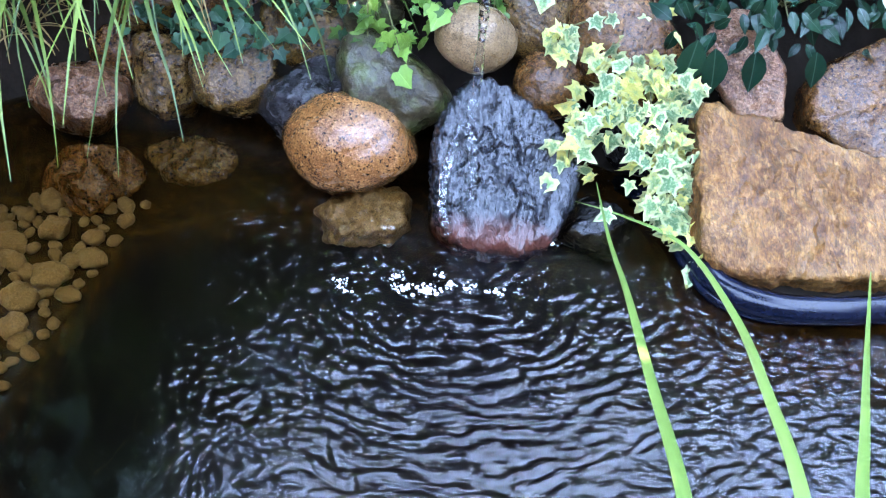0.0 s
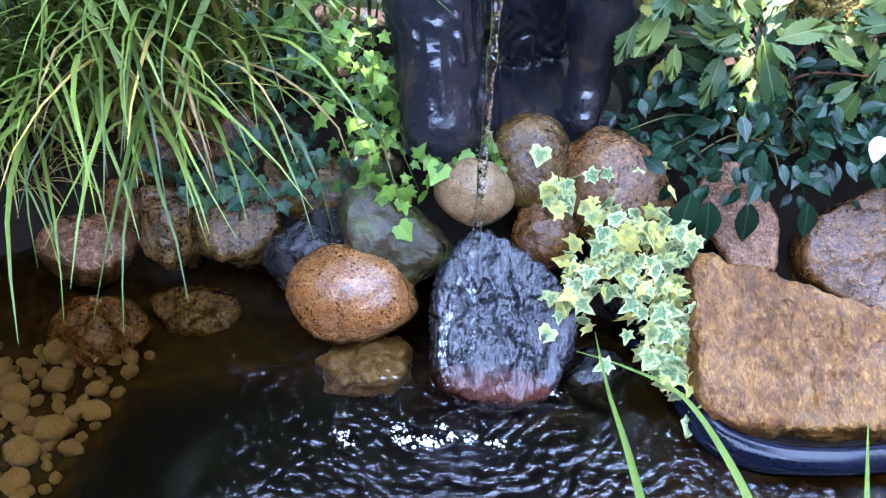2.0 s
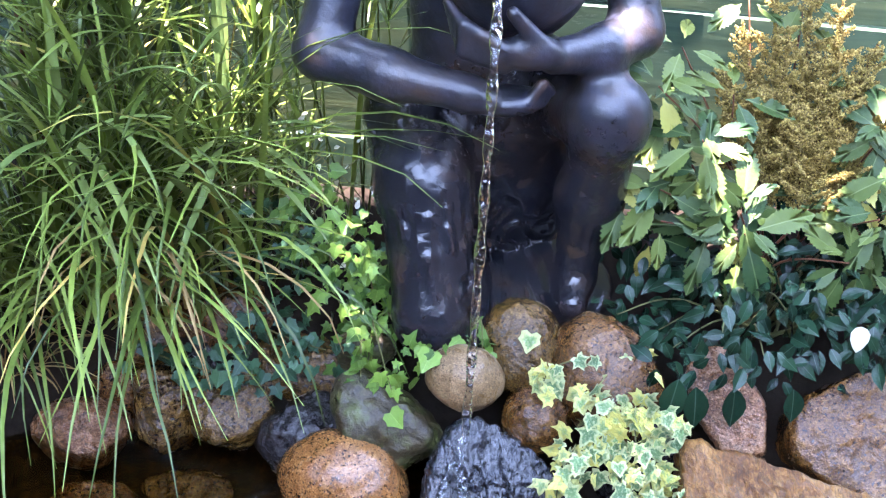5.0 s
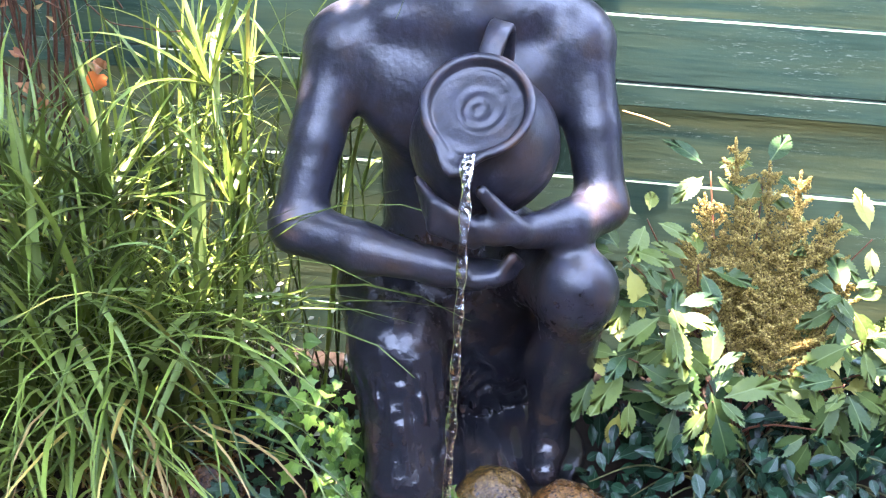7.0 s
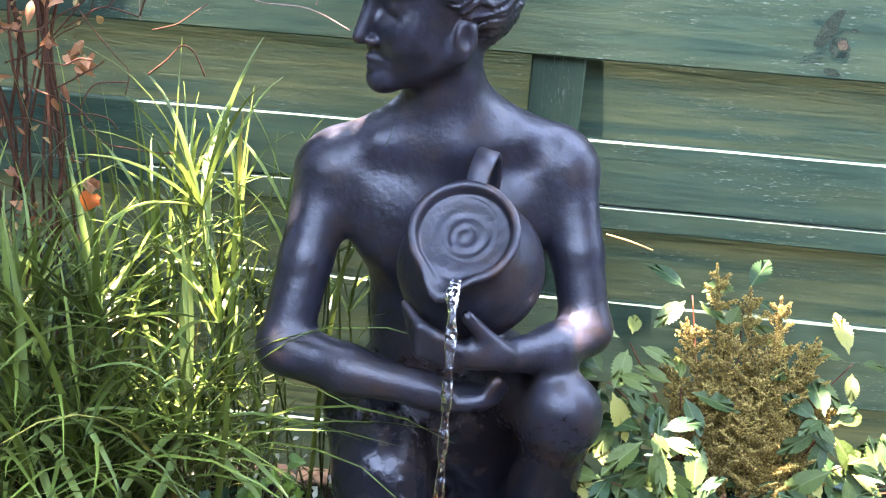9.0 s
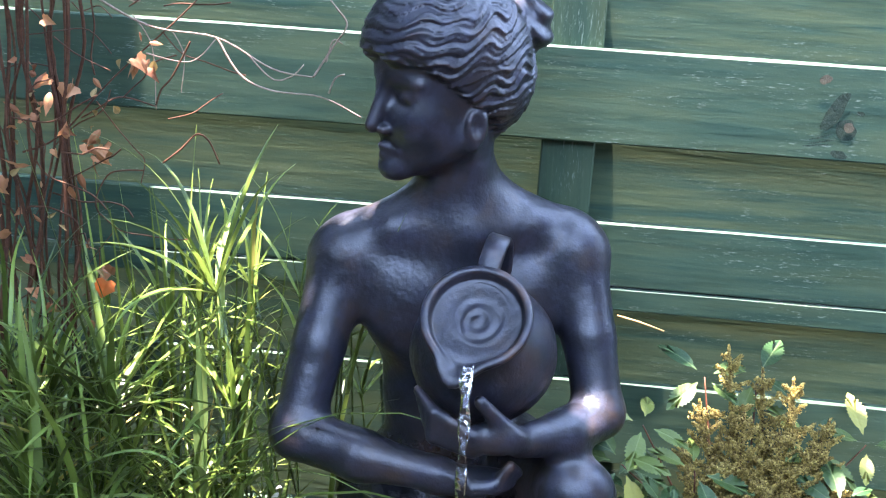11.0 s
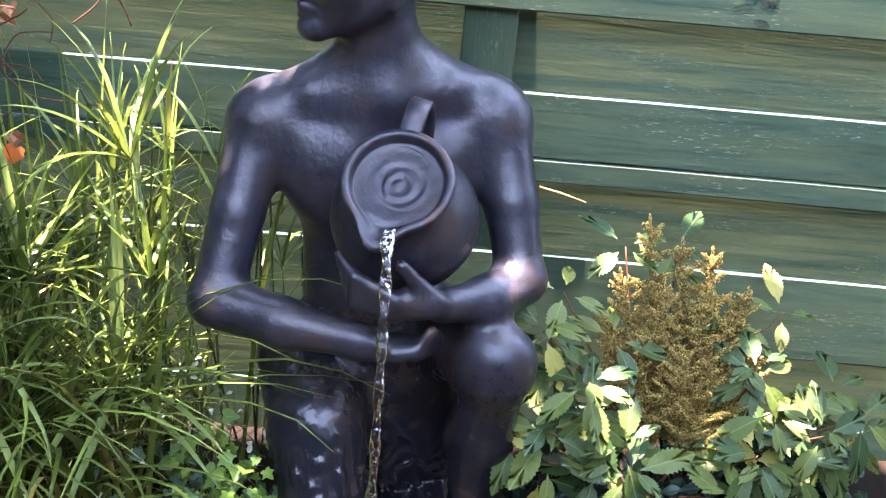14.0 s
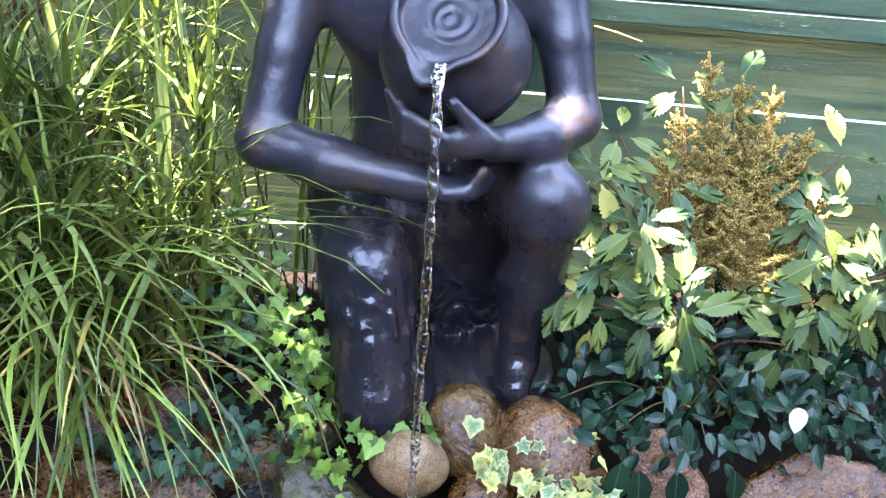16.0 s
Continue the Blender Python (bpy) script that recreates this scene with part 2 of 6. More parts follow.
def fence_material(name, worn):
    """Green-stained softwood: long grain, knots, pale scuffs and worn stain; a high worn also paints in sunlight."""
    m, t, p, _ = nodes_of(name)
    rnd = t.nodes.new("ShaderNodeObjectInfo").outputs["Random"]
    base = t.nodes.new("ShaderNodeTexCoord")
    off = t.nodes.new("ShaderNodeVectorMath")
    off.operation = "ADD"
    link(t, base.outputs["Object"], off.inputs[0])
    cb = t.nodes.new("ShaderNodeCombineXYZ")
    link(t, math_node(t, "MULTIPLY", rnd, 37.0), cb.inputs[0])
    link(t, math_node(t, "MULTIPLY", rnd, 11.0), cb.inputs[2])
    link(t, cb.outputs[0], off.inputs[1])

    def mapped(scale):
        mp = t.nodes.new("ShaderNodeMapping")
        mp.inputs["Scale"].default_value = scale
        link(t, off.outputs[0], mp.inputs["Vector"])
        return mp.outputs[0]
    grain = noise_node(t, mapped((1.2, 10, 15)), 4.0, 5, 0.6, 0.6)
    stain = noise_node(t, mapped((1.0, 4, 5)), 3.0, 5, 0.6)
    scuff = noise_node(t, mapped((14, 30, 90)), 3.0, 4, 0.75)
    patch = noise_node(t, mapped((2.2, 5, 9)), 2.0, 3, 0.6)
    col = ramp_node(t, grain, [(0.28, (0.008, 0.023, 0.014)), (0.5, (0.021, 0.049, 0.032)), (0.75, (0.042, 0.078, 0.049))])
    col = mix_node(t, 0.5, col, ramp_node(t, stain, [(0.3, (0.008, 0.034, 0.027)), (0.5, (0.026, 0.060, 0.038)), (0.68, (0.060, 0.084, 0.038))]))
    pale = math_node(t, "MULTIPLY", ramp_node(t, scuff, [(0.57, (0, 0, 0)), (0.64, (1, 1, 1))]), ramp_node(t, patch, [(0.48, (0, 0, 0)), (0.62, (1, 1, 1))]))
    col = mix_node(t, math_node(t, "MULTIPLY", pale, 0.85), col, (0.16, 0.20, 0.16))
    thin = math_node(t, "ADD", math_node(t, "MULTIPLY", rnd, 0.15), math_node(t, "MULTIPLY", noise_node(t, mapped((0.8, 6, 12)), 3.0, 5, 0.65), 1.0))
    col = mix_node(t, math_node(t, "MULTIPLY", ramp_node(t, thin, [(0.42, (0, 0, 0)), (0.70, (1, 1, 1))]), worn), col, ramp_node(t, grain, [(0.3, (0.060, 0.080, 0.032)), (0.7, (0.100, 0.118, 0.050))]))
    v = t.nodes.new("ShaderNodeTexVoronoi")
    v.inputs["Scale"].default_value = 1.0
    link(t, mapped((2.4, 2.4, 5.0)), v.inputs["Vector"])
    knot = ramp_node(t, v.outputs["Distance"], [(0.05, (1, 1, 1)), (0.12, (0, 0, 0))])
    col = mix_node(t, math_node(t, "MULTIPLY", knot, 0.7), col, (0.03, 0.045, 0.03))
    link(t, col, p.inputs["Base Color"])
    p.inputs["Roughness"].default_value = 0.62
    p.inputs["Specular IOR Level"].default_value = 0.12
    h = math_node(t, "ADD", grain, math_node(t, "MULTIPLY", scuff, 0.4))
    link(t, bump_node(t, h, 0.18, 0.003), p.inputs["Normal"])
    return m


def clear_water(name, tint, rough=0.0, bump=None, calm=None, ior=1.44):
    """Clear water: what lies below shows through, and the sky glances off it."""
    m, t, p, out = nodes_of(name)
    t.nodes.remove(p)
    tr, gl, fr, mx = (t.nodes.new("ShaderNode" + k) for k in ("BsdfTransparent", "BsdfGlossy", "Fresnel", "MixShader"))
    tr.inputs["Color"].default_value = (*tint, 1)
    gl.inputs["Roughness"].default_value = rough
    fr.inputs["IOR"].default_value = ior
    if bump:
        c = coords(t, "Object")
        n = math_node(t, "ADD", noise_node(t, c, bump[0], 0, 0.5, 0.3), math_node(t, "MULTIPLY", noise_node(t, c, bump[0] * 0.55, 0, 0.5, 0.3), 1.2))
        if calm:
            sx = t.nodes.new("ShaderNodeSeparateXYZ")
            link(t, c, sx.inputs[0])
            k = t.nodes.new("ShaderNodeMapRange")
            k.interpolation_type = "SMOOTHSTEP"
            k.inputs["From Min"].default_value, k.inputs["From Max"].default_value = calm
            k.inputs["To Min"].default_value = 0.03
            link(t, math_node(t, "ADD", math_node(t, "ADD", sx.outputs["X"], math_node(t, "MULTIPLY", sx.outputs["Y"], 0.28)), math_node(t, "MULTIPLY", noise_node(t, c, 9, 3), 0.10)), k.inputs["Value"])
            n = math_node(t, "MULTIPLY", n, k.outputs[0])
        nrm = bump_node(t, n, bump[1], bump[2])
        link(t, nrm, gl.inputs["Normal"])
        link(t, nrm, fr.inputs["Normal"])
    link(t, fr.outputs[0], mx.inputs[0])
    link(t, tr.outputs[0], mx.inputs[1])
    link(t, gl.outputs[0], mx.inputs[2])
    link(t, mx.outputs[0], out.inputs["Surface"])
    return m


BRONZE = bronze_material()
# the second, yellower stain paints sunlight on to the back boards
FENCE, FENCE_SUNLIT = fence_material("green_stained_wood", 0.25), fence_material("sunlit_green_stain", 0.72)
for m in (FENCE, FENCE_SUNLIT):
    m.node_tree.nodes["Principled BSDF"].inputs["Specular IOR Level"].default_value = 0.2
WATER = clear_water("pond_water", (0.76, 0.66, 0.46), 0.0, (118.0, 1.0, 0.0011), (-0.02, 0.10))
STREAM = clear_water("falling_water", (0.94, 0.96, 0.96), 0.04, (110.0, 0.7, 0.008), ior=1.52)
LINER = plain_material("black_liner", (0.003, 0.003, 0.004), (0.007, 0.007, 0.009), 0.85, 20, 0.3, 0.006)
LINER.node_tree.nodes["Principled BSDF"].inputs["Specular IOR Level"].default_value = 0.04
# olive-brown silt lies on the liner where it is shallow
lt, lp = LINER.node_tree, LINER.node_tree.nodes["Principled BSDF"]
lz = lt.nodes.new("ShaderNodeSeparateXYZ")
lc = coords(lt, "Object")
link(lt, lc, lz.inputs[0])
silt = ramp_node(lt, math_node(lt, "ADD", math_node(lt, "MULTIPLY", lz.outputs["Z"], 5.0), math_node(lt, "MULTIPLY", noise_node(lt, lc, 22, 5, 0.65), 0.35)), [(0.0, (0, 0, 0)), (0.30, (1, 1, 1))])
silt.node.inputs[0].links[0].from_node.inputs[0].links[0].from_node.operation = "MULTIPLY_ADD"
silt.node.inputs[0].links[0].from_node.inputs[0].links[0].from_node.inputs[2].default_value = 0.50
mud = ramp_node(lt, noise_node(lt, lc, 40, 5, 0.7), [(0.35, (0.004, 0.002, 0.0005)), (0.52, (0.013, 0.007, 0.0015)), (0.68, (0.042, 0.020, 0.004))])
link(lt, mix_node(lt, silt, lp.inputs["Base Color"].links[0].from_socket, mud), lp.inputs["Base Color"])
RIM = plain_material("glossy_black_rim", (0.002, 0.003, 0.008), (0.005, 0.007, 0.016), 0.18, 20, 0.2, 0.003)
RIM.node_tree.nodes["Principled BSDF"].inputs["Specular IOR Level"].default_value = 0.22
SOIL = plain_material("dark_soil", (0.004, 0.003, 0.002), (0.016, 0.011, 0.007), 0.95, 9, 0.8, 0.008)
SOIL.node_tree.nodes["Principled BSDF"].inputs["Specular IOR Level"].default_value = 0.1
ROCK_BROWN = rock_material("speckled_brown_stone", (0.085, 0.029, 0.006), (0.175, 0.072, 0.019), (0.29, 0.145, 0.05), 1.0, 1.7, 190, relief=0.6)
ROCK_SLATE = rock_material("wet_grey_slate", (0.004, 0.005, 0.007), (0.013, 0.015, 0.019), (0.045, 0.047, 0.053), 0.2, 1.3, 90, 0.7, (0.9, 0.40, 0.9), 1.4, base_tint=(0.060, 0.018, 0.011))
ROCK_DARK = rock_material("dark_wet_stone", (0.0063, 0.0063, 0.0071), (0.0176, 0.0165, 0.0173), (0.0410, 0.0365, 0.0357), 0.3, 1.0, 110, 0.2)
ROCK_MOSS = rock_material("mossy_grey_stone", (0.0127, 0.0094, 0.0042), (0.0347, 0.0261, 0.0112), (0.0693, 0.0549, 0.0257), 0.4, 0.7, 120, moss=0.45)
ROCK_CREAM = rock_material("cream_pebble_stone", (0.085, 0.050, 0.020), (0.160, 0.100, 0.045), (0.225, 0.155, 0.080), 0.6, 0.6, 200, relief=0.6)
ROCK_TAN = rock_material("tan_wet_stone", (0.032, 0.015, 0.0025), (0.085, 0.042, 0.008), (0.17, 0.098, 0.026), 0.8, 1.5, 130, 0.3, relief=1.3)
ROCK_RED = rock_material("reddish_brown_stone", (0.036, 0.013, 0.002), (0.096, 0.038, 0.007), (0.18, 0.086, 0.022), 0.8, 1.5, 140, 0.3, relief=1.3)
ROCK_PINK = rock_material("rust_brown_stone", (0.062, 0.022, 0.006), (0.165, 0.070, 0.028), (0.30, 0.175, 0.095), 0.6, 0.9, 130, 0.4, relief=1.5)
ROCK_OCHRE = rock_material("ochre_sandstone", (0.058, 0.018, 0.003), (0.150, 0.062, 0.011), (0.26, 0.140, 0.038), 0.5, 0.42, 60, 0.6, (0.9, 0.6, 0.9), 1.9, (0, 0, 30))
PEBBLE = rock_material("yellow_pebble_stone", (0.065, 0.028, 0.006), (0.175, 0.092, 0.024), (0.46, 0.35, 0.17), 0.4, 0.5, 200, relief=0.3)
GRASS = leaf_material("grass_blade", (0.006, 0.021, 0.002), (0.190, 0.262, 0.045), 0.34, 0.24, per="island", spot=((0.44, 0.32, 0.08), 0.98))
GRASS.node_tree.nodes["Principled BSDF"].inputs["Specular IOR Level"].default_value = 0.3
BROAD = leaf_material("broad_grass_blade", (0.085, 0.140, 0.040), (0.235, 0.310, 0.085), 0.32, 0.26)
REED = leaf_material("reed_blade", (0.10, 0.17, 0.03), (0.17, 0.25, 0.055), 0.4, 0.3)
DRY = leaf_material("dry_straw", (0.15, 0.09, 0.028), (0.33, 0.235, 0.09), 0.7, 0.2, per="island")
IVY = leaf_material("green_ivy_leaf", (0.016, 0.055, 0.009), (0.15, 0.26, 0.040), 0.33, 0.25, 0.3)
IVY_DARK = leaf_material("blue_green_ivy_leaf", (0.010, 0.040, 0.022), (0.045, 0.11, 0.05), 0.28, 0.15, 0.3)
VAR_CORE = variegated_material("variegated_ivy_leaf")
SHRUB = leaf_material("serrated_leaf", (0.008, 0.034, 0.012), (0.088, 0.118, 0.021), 0.42, 0.12, 0.35, spot=((0.24, 0.23, 0.05), 0.93))
SHRUB.node_tree.nodes["Principled BSDF"].inputs["Specular IOR Level"].default_value = 0.18
SHRUB_DARK = leaf_material("glossy_dark_leaf", (0.003, 0.014, 0.008), (0.012, 0.038, 0.018), 0.22, 0.08, 0.1)
SHRUB_DARK.node_tree.nodes["Principled BSDF"].inputs["Specular IOR Level"].default_value = 0.2
STEM_RED = plain_material("reddish_stem", (0.055, 0.018, 0.010), (0.15, 0.060, 0.028), 0.5, 60)
STEM = plain_material("green_stem", (0.05, 0.06, 0.02), (0.12, 0.11, 0.04), 0.6, 60)
TWIG = plain_material("brown_twig", (0.028, 0.011, 0.006), (0.095, 0.042, 0.020), 0.75, 80)
# lighter copy of the twig colour, with the sun on the upper twigs painted in
TWIG_SUNLIT = plain_material("sunlit_twig", (0.11, 0.070, 0.048), (0.30, 0.22, 0.165), 0.7, 80)
PLUME = leaf_material("dry_plume", (0.085, 0.058, 0.014), (0.56, 0.42, 0.11), 0.7, 0.35, per="island")
WALL = plain_material("blocking_wall", (0.035, 0.030, 0.025), (0.07, 0.062, 0.05), 0.85, 6, 0.5, 0.01)
FOAM = plain_material("foam", (0.75, 0.76, 0.78), (0.9, 0.9, 0.9), 0.25, 200, 0.1, 0.001)
PALE = leaf_material("pale_leaf", (0.42, 0.42, 0.28), (0.58, 0.57, 0.44), 0.5, 0.3)
BARK = plain_material("tree_bark", (0.05, 0.035, 0.025), (0.14, 0.10, 0.07), 0.9, 12, 0.9, 0.02)
YEW = leaf_material("evergreen_leaf", (0.010, 0.030, 0.010), (0.035, 0.070, 0.022), 0.6, 0.04, per="island")
CANOPY = leaf_material("tree_leaf", (0.02, 0.05, 0.015), (0.055, 0.10, 0.03), 0.5, 0.05, per="island")


# ---- mesh helpers ----
def mesh_of(name, verts, faces, mats, slots=None, smooth=True):
    me = bpy.data.meshes.new(name)
    me.from_pydata([tuple(v) for v in verts], [], [tuple(f) for f in faces])
    for m in mats if isinstance(mats, (list, tuple)) else [mats]:
        me.materials.append(m)
    if smooth:
        me.polygons.foreach_set("use_smooth", [True] * len(me.polygons))
    if slots:
        me.polygons.foreach_set("material_index", slots)
    me.update()
    return me


def part(name, me, parent, label="", m=None):
    ob = new(name, me)
    if parent is not None:
        ob.parent = parent
        ob.matrix_parent_inverse = parent.matrix_basis.inverted()
    if m is not None:
        ob.matrix_basis = m
    if label:
        tagged(ob, label)
    return ob


def thing(name, place, label, category, group="", kind=""):
    ob = new(name)
    ob.matrix_basis = Matrix.Translation(place)
    ob.empty_display_size = 0.02
    return tagged(ob, label, category, group, kind)


def tube(points, radii, sides=8, caps=True):
    """Verts and faces of a tube along points."""
    pts = [Vector(p) for p in points]
    if isinstance(radii, (int, float)):
        radii = [radii] * len(pts)
    vs, fs, side = [], [], Vector((0.31, 0.2, 0.9)).normalized()
    for i, p in enumerate(pts):
        d = (pts[min(i + 1, len(pts) - 1)] - pts[max(i - 1, 0)]).normalized()
        side = (side - d * side.dot(d)).normalized() if (side - d * side.dot(d)).length > 1e-4 else d.orthogonal().normalized()
        up = d.cross(side)
        for k in range(sides):
            a = 2 * math.pi * k / sides
            vs.append(p + (side * math.cos(a) + up * math.sin(a)) * radii[i])
    for i in range(len(pts) - 1):
        for k in range(sides):
            a, b = i * sides + k, i * sides + (k + 1) % sides
            fs.append((a, b, b + sides, a + sides))
    if caps:
        fs.append(tuple(range(sides))[::-1])
        fs.append(tuple(range((len(pts) - 1) * sides, len(pts) * sides)))
    return vs, fs


def merge(pieces):
    vs, fs = [], []
    for v, f in pieces:
        o = len(vs)
        vs.extend(v)
        fs.extend(tuple(i + o for i in q) for q in f)
    return vs, fs


def spline(points, steps=8, closed=False):
    """Catmull-Rom through points."""
    pts = [Vector(p) for p in points]
    n, out = len(pts), []
    for i in range(n if closed else n - 1):
        if closed:
            a, b, c, d = (pts[(i + k) % n] for k in (-1, 0, 1, 2))
        else:
            a, b, c, d = pts[max(i - 1, 0)], pts[i], pts[i + 1], pts[min(i + 2, n - 1)]
        for k in range(steps):
            u = k / steps
            out.append(0.5 * (2 * b + (c - a) * u + (2 * a - 5 * b + 4 * c - d) * u * u + (3 * b - a - 3 * c + d) * u ** 3))
    if not closed:
        out.append(pts[-1])
    return out


_ball = {}


def ball(level):
    if level not in _ball:
        bm = bmesh.new()
        bmesh.ops.create_icosphere(bm, subdivisions=level, radius=1)
        _ball[level] = (np.array([v.co for v in bm.verts]), [tuple(v.index for v in f.verts) for f in bm.faces])
        bm.free()
    return _ball[level]


def rough_noise(pts, scale, seed, octaves=4):
    off = Vector((seed * 7.3, seed * 3.1, seed * 5.7))
    return np.array([noise.fractal(Vector(p) * scale + off, 1.0, 2.0, octaves) for p in pts])


def stone_mesh(name, mat, radii=None, planes=(), soft=6, seed=1, lumps=0.06, grain=0.015, level=5, lump_scale=2.2, ridge=None):
    """A boulder: an ellipsoid and flat faces blended, then weathered. planes: (normal, distance)."""
    d, faces = ball(level)
    acc = np.zeros(len(d))
    if radii:
        acc += np.sqrt(((d / np.array(radii)) ** 2).sum(1)) ** soft
    for n, dist in planes:
        n = np.array(Vector(n).normalized())
        acc += (np.maximum(d @ n, 0) / dist) ** soft
    r = acc ** (-1 / soft)
    size = float(np.median(r))
    v = d * r[:, None]
    u = v / size
    k = lumps * rough_noise(u, lump_scale, seed, 3) + grain * rough_noise(u, lump_scale * 5, seed + 9, 4)
    if ridge:
        sx, sy, amp = ridge
        w = np.array([noise.fractal(Vector((p[0] * sx + 1.1 * noise.noise(Vector(p) * 16), p[1] * sy, p[2] * sx + seed)), 1.0, 2.0, 3) for p in v])
        k = k + amp * (1 - np.minimum(np.abs(w) * 3.2, 1)) ** 1.5
    F = np.array(faces)
    fn = np.cross(v[F[:, 1]] - v[F[:, 0]], v[F[:, 2]] - v[F[:, 0]])
    vn = np.zeros_like(v)
    for q in range(3):
        np.add.at(vn, F[:, q], fn)
    vn /= np.linalg.norm(vn, axis=1)[:, None] + 1e-12
    v = v + vn * (k * size)[:, None]
    return mesh_of(name, v, faces, mat)


def slab_planes(outline, front, back):
    """Faces of a slab from its outline (x right, y up its face) and its thickness to both sides."""
    out = [((0, 0, 1), front), ((0, 0, -1), back)]
    for (ax, ay), (bx, by) in zip(outline, outline[1:] + outline[:1]):
        nx, ny = by - ay, ax - bx
        ln = math.hypot(nx, ny)
        nx, ny = nx / ln, ny / ln
        dist = nx * ax + ny * ay
        if dist < 0:
            nx, ny, dist = -nx, -ny, -dist
        out.append(((nx, ny, 0.0), max(dist, 0.01)))
    return out


# ---- pond, ground and fence ----
POND = spline([(-0.70, 1.60, 0), (-0.45, 1.72, 0), (-0.15, 1.66, 0), (0.15, 1.58, 0), (0.34, 1.50, 0), (0.41, 1.36, 0), (0.452, 1.245, 0), (0.52, 1.203, 0), (0.61, 1.198, 0), (0.74, 1.205, 0),
               (0.95, 1.16, 0), (1.12, 0.9, 0), (1.0, 0.5, 0), (0.5, 0.26, 0), (-0.1, 0.22, 0), (-0.7, 0.36, 0), (-0.98, 0.85, 0), (-0.92, 1.35, 0)], 10, True)
_loop = np.array([p[:2] for p in POND])


def smooth(a, b, x):
    u = np.clip((np.asarray(x, float) - a) / (b - a), 0, 1)
    return u * u * (3 - 2 * u)


def pond_depth(xy):
    """Distance inside the pond's outline; negative outside."""
    xy = np.asarray(xy, float)
    a, b = _loop, np.roll(_loop, -1, 0)
    best, inside = np.full(len(xy), 9.0), np.zeros(len(xy), bool)
    for p, q in zip(a, b):
        e = q - p
        u = np.clip(((xy - p) @ e) / (e @ e), 0, 1)
        best = np.minimum(best, np.hypot(*(xy - p - u[:, None] * e).T))
        hit = ((p[1] > xy[:, 1]) != (q[1] > xy[:, 1])) & (xy[:, 0] < e[0] * (xy[:, 1] - p[1]) / (e[1] if abs(e[1]) > 1e-9 else 1e-9) + p[0])
        inside ^= hit
    return np.where(inside, best, -best)


def sheet(name, x0, x1, y0, y1, step, mat, height, keep):
    nx, ny = int((x1 - x0) / step) + 1, int((y1 - y0) / step) + 1
    gx, gy = np.meshgrid(np.linspace(x0, x1, nx), np.linspace(y0, y1, ny))
    xy = np.c_[gx.ravel(), gy.ravel()]
    d = pond_depth(xy)
    v = np.c_[xy, height(xy, d)]
    i = np.arange(nx * ny).reshape(ny, nx)
    q = np.c_[i[:-1, :-1].ravel(), i[:-1, 1:].ravel(), i[1:, 1:].ravel(), i[1:, :-1].ravel()]
    q = q[(d[q] > keep).all(1)]
    used = np.unique(q)
    back = np.zeros(nx * ny, int)
    back[used] = np.arange(len(used))
    return mesh_of(name, v[used].tolist(), back[q].tolist(), mat)


def shelf_mask(xy):
    """The shallow ledge along the left bank and under the stones at the back."""
    left = smooth(0.035, -0.035, xy[:, 0] - (-0.435 + (xy[:, 1] - 1.22) * 0.33))
    back = smooth(1.34, 1.42, xy[:, 1] + 0.04 * np.sin(xy[:, 0] * 9))
    return np.maximum(left, back)


def liner_height(xy, d):
    deep = -0.5 * smooth(0.0, 0.22, d)
    s = shelf_mask(xy)
    ledge = -0.075 * smooth(0, 0.03, d) - 0.02 * smooth(1.2, 0.8, xy[:, 1])
    return np.where(d < 0, 0.0, deep * (1 - s) + np.maximum(deep, ledge) * s)


pond = tagged(part("pond_liner", sheet("pond_liner", -1.05, 1.2, 0.15, 1.8, 0.015, LINER, liner_height, -0.03), None), "black moulded plastic pond liner with a shallow ledge", "pond liner", kind="structure")
rim_pts = [p + Vector((0, 0, 0.018 - 0.05 * float(smooth(14, 0, i)))) for i, p in enumerate(POND[36:180])]
rv, rf = tube(rim_pts, 0.021, 12, False)
part("rim", mesh_of("rim", rv, rf, RIM), pond, "rounded glossy black rim")
rv, rf = tube([p + Vector((0, 0, -0.012)) + (p - Vector((0.05, 1.0, 0))).normalized() * -0.016 for p in rim_pts], 0.009, 8, False)
part("rim_step", mesh_of("rim_step", rv, rf, RIM), pond)


def water_height(xy, d):
    """A low swell that runs out from where the stream strikes, still along the left bank."""
    x, y = xy[:, 0], xy[:, 1]
    calm = 0.02 + 0.98 * smooth(-0.06, 0.05, x + 0.28 * y + 0.03 * np.sin(y * 19))
    warp = 0.011 * np.sin(x * 29 + 1.7 * np.sin(y * 37)) + 0.008 * np.sin(y * 43 + 2.1 * np.sin(x * 31)) + 0.004 * np.sin(x * 97 + y * 61)
    high = np.zeros(len(x))
    for cx, cy, wave, tall in ((0.08, 1.30, 0.027, 0.00090), (-0.05, 1.37, 0.021, 0.00045), (0.24, 1.31, 0.017, 0.00028), (0.75, 1.15, 0.033, 0.00050)):
        r = np.hypot(x - cx, y - cy)
        high += tall * np.sin(2 * math.pi * (r + warp * (0.6 + wave * 10)) / wave) * (0.5 + 0.5 * np.sin(x * 53 + 3 * np.sin(y * 41 + cx * 9)) ** 2) * (0.7 + 0.5 * np.exp(-((r / 0.4) ** 2)))
    chop = 0.00020 * np.sin(x * 390 + 4 * np.sin(y * 130)) * np.sin(y * 430 + 4 * np.sin(x * 150))
    return calm * (high + chop)


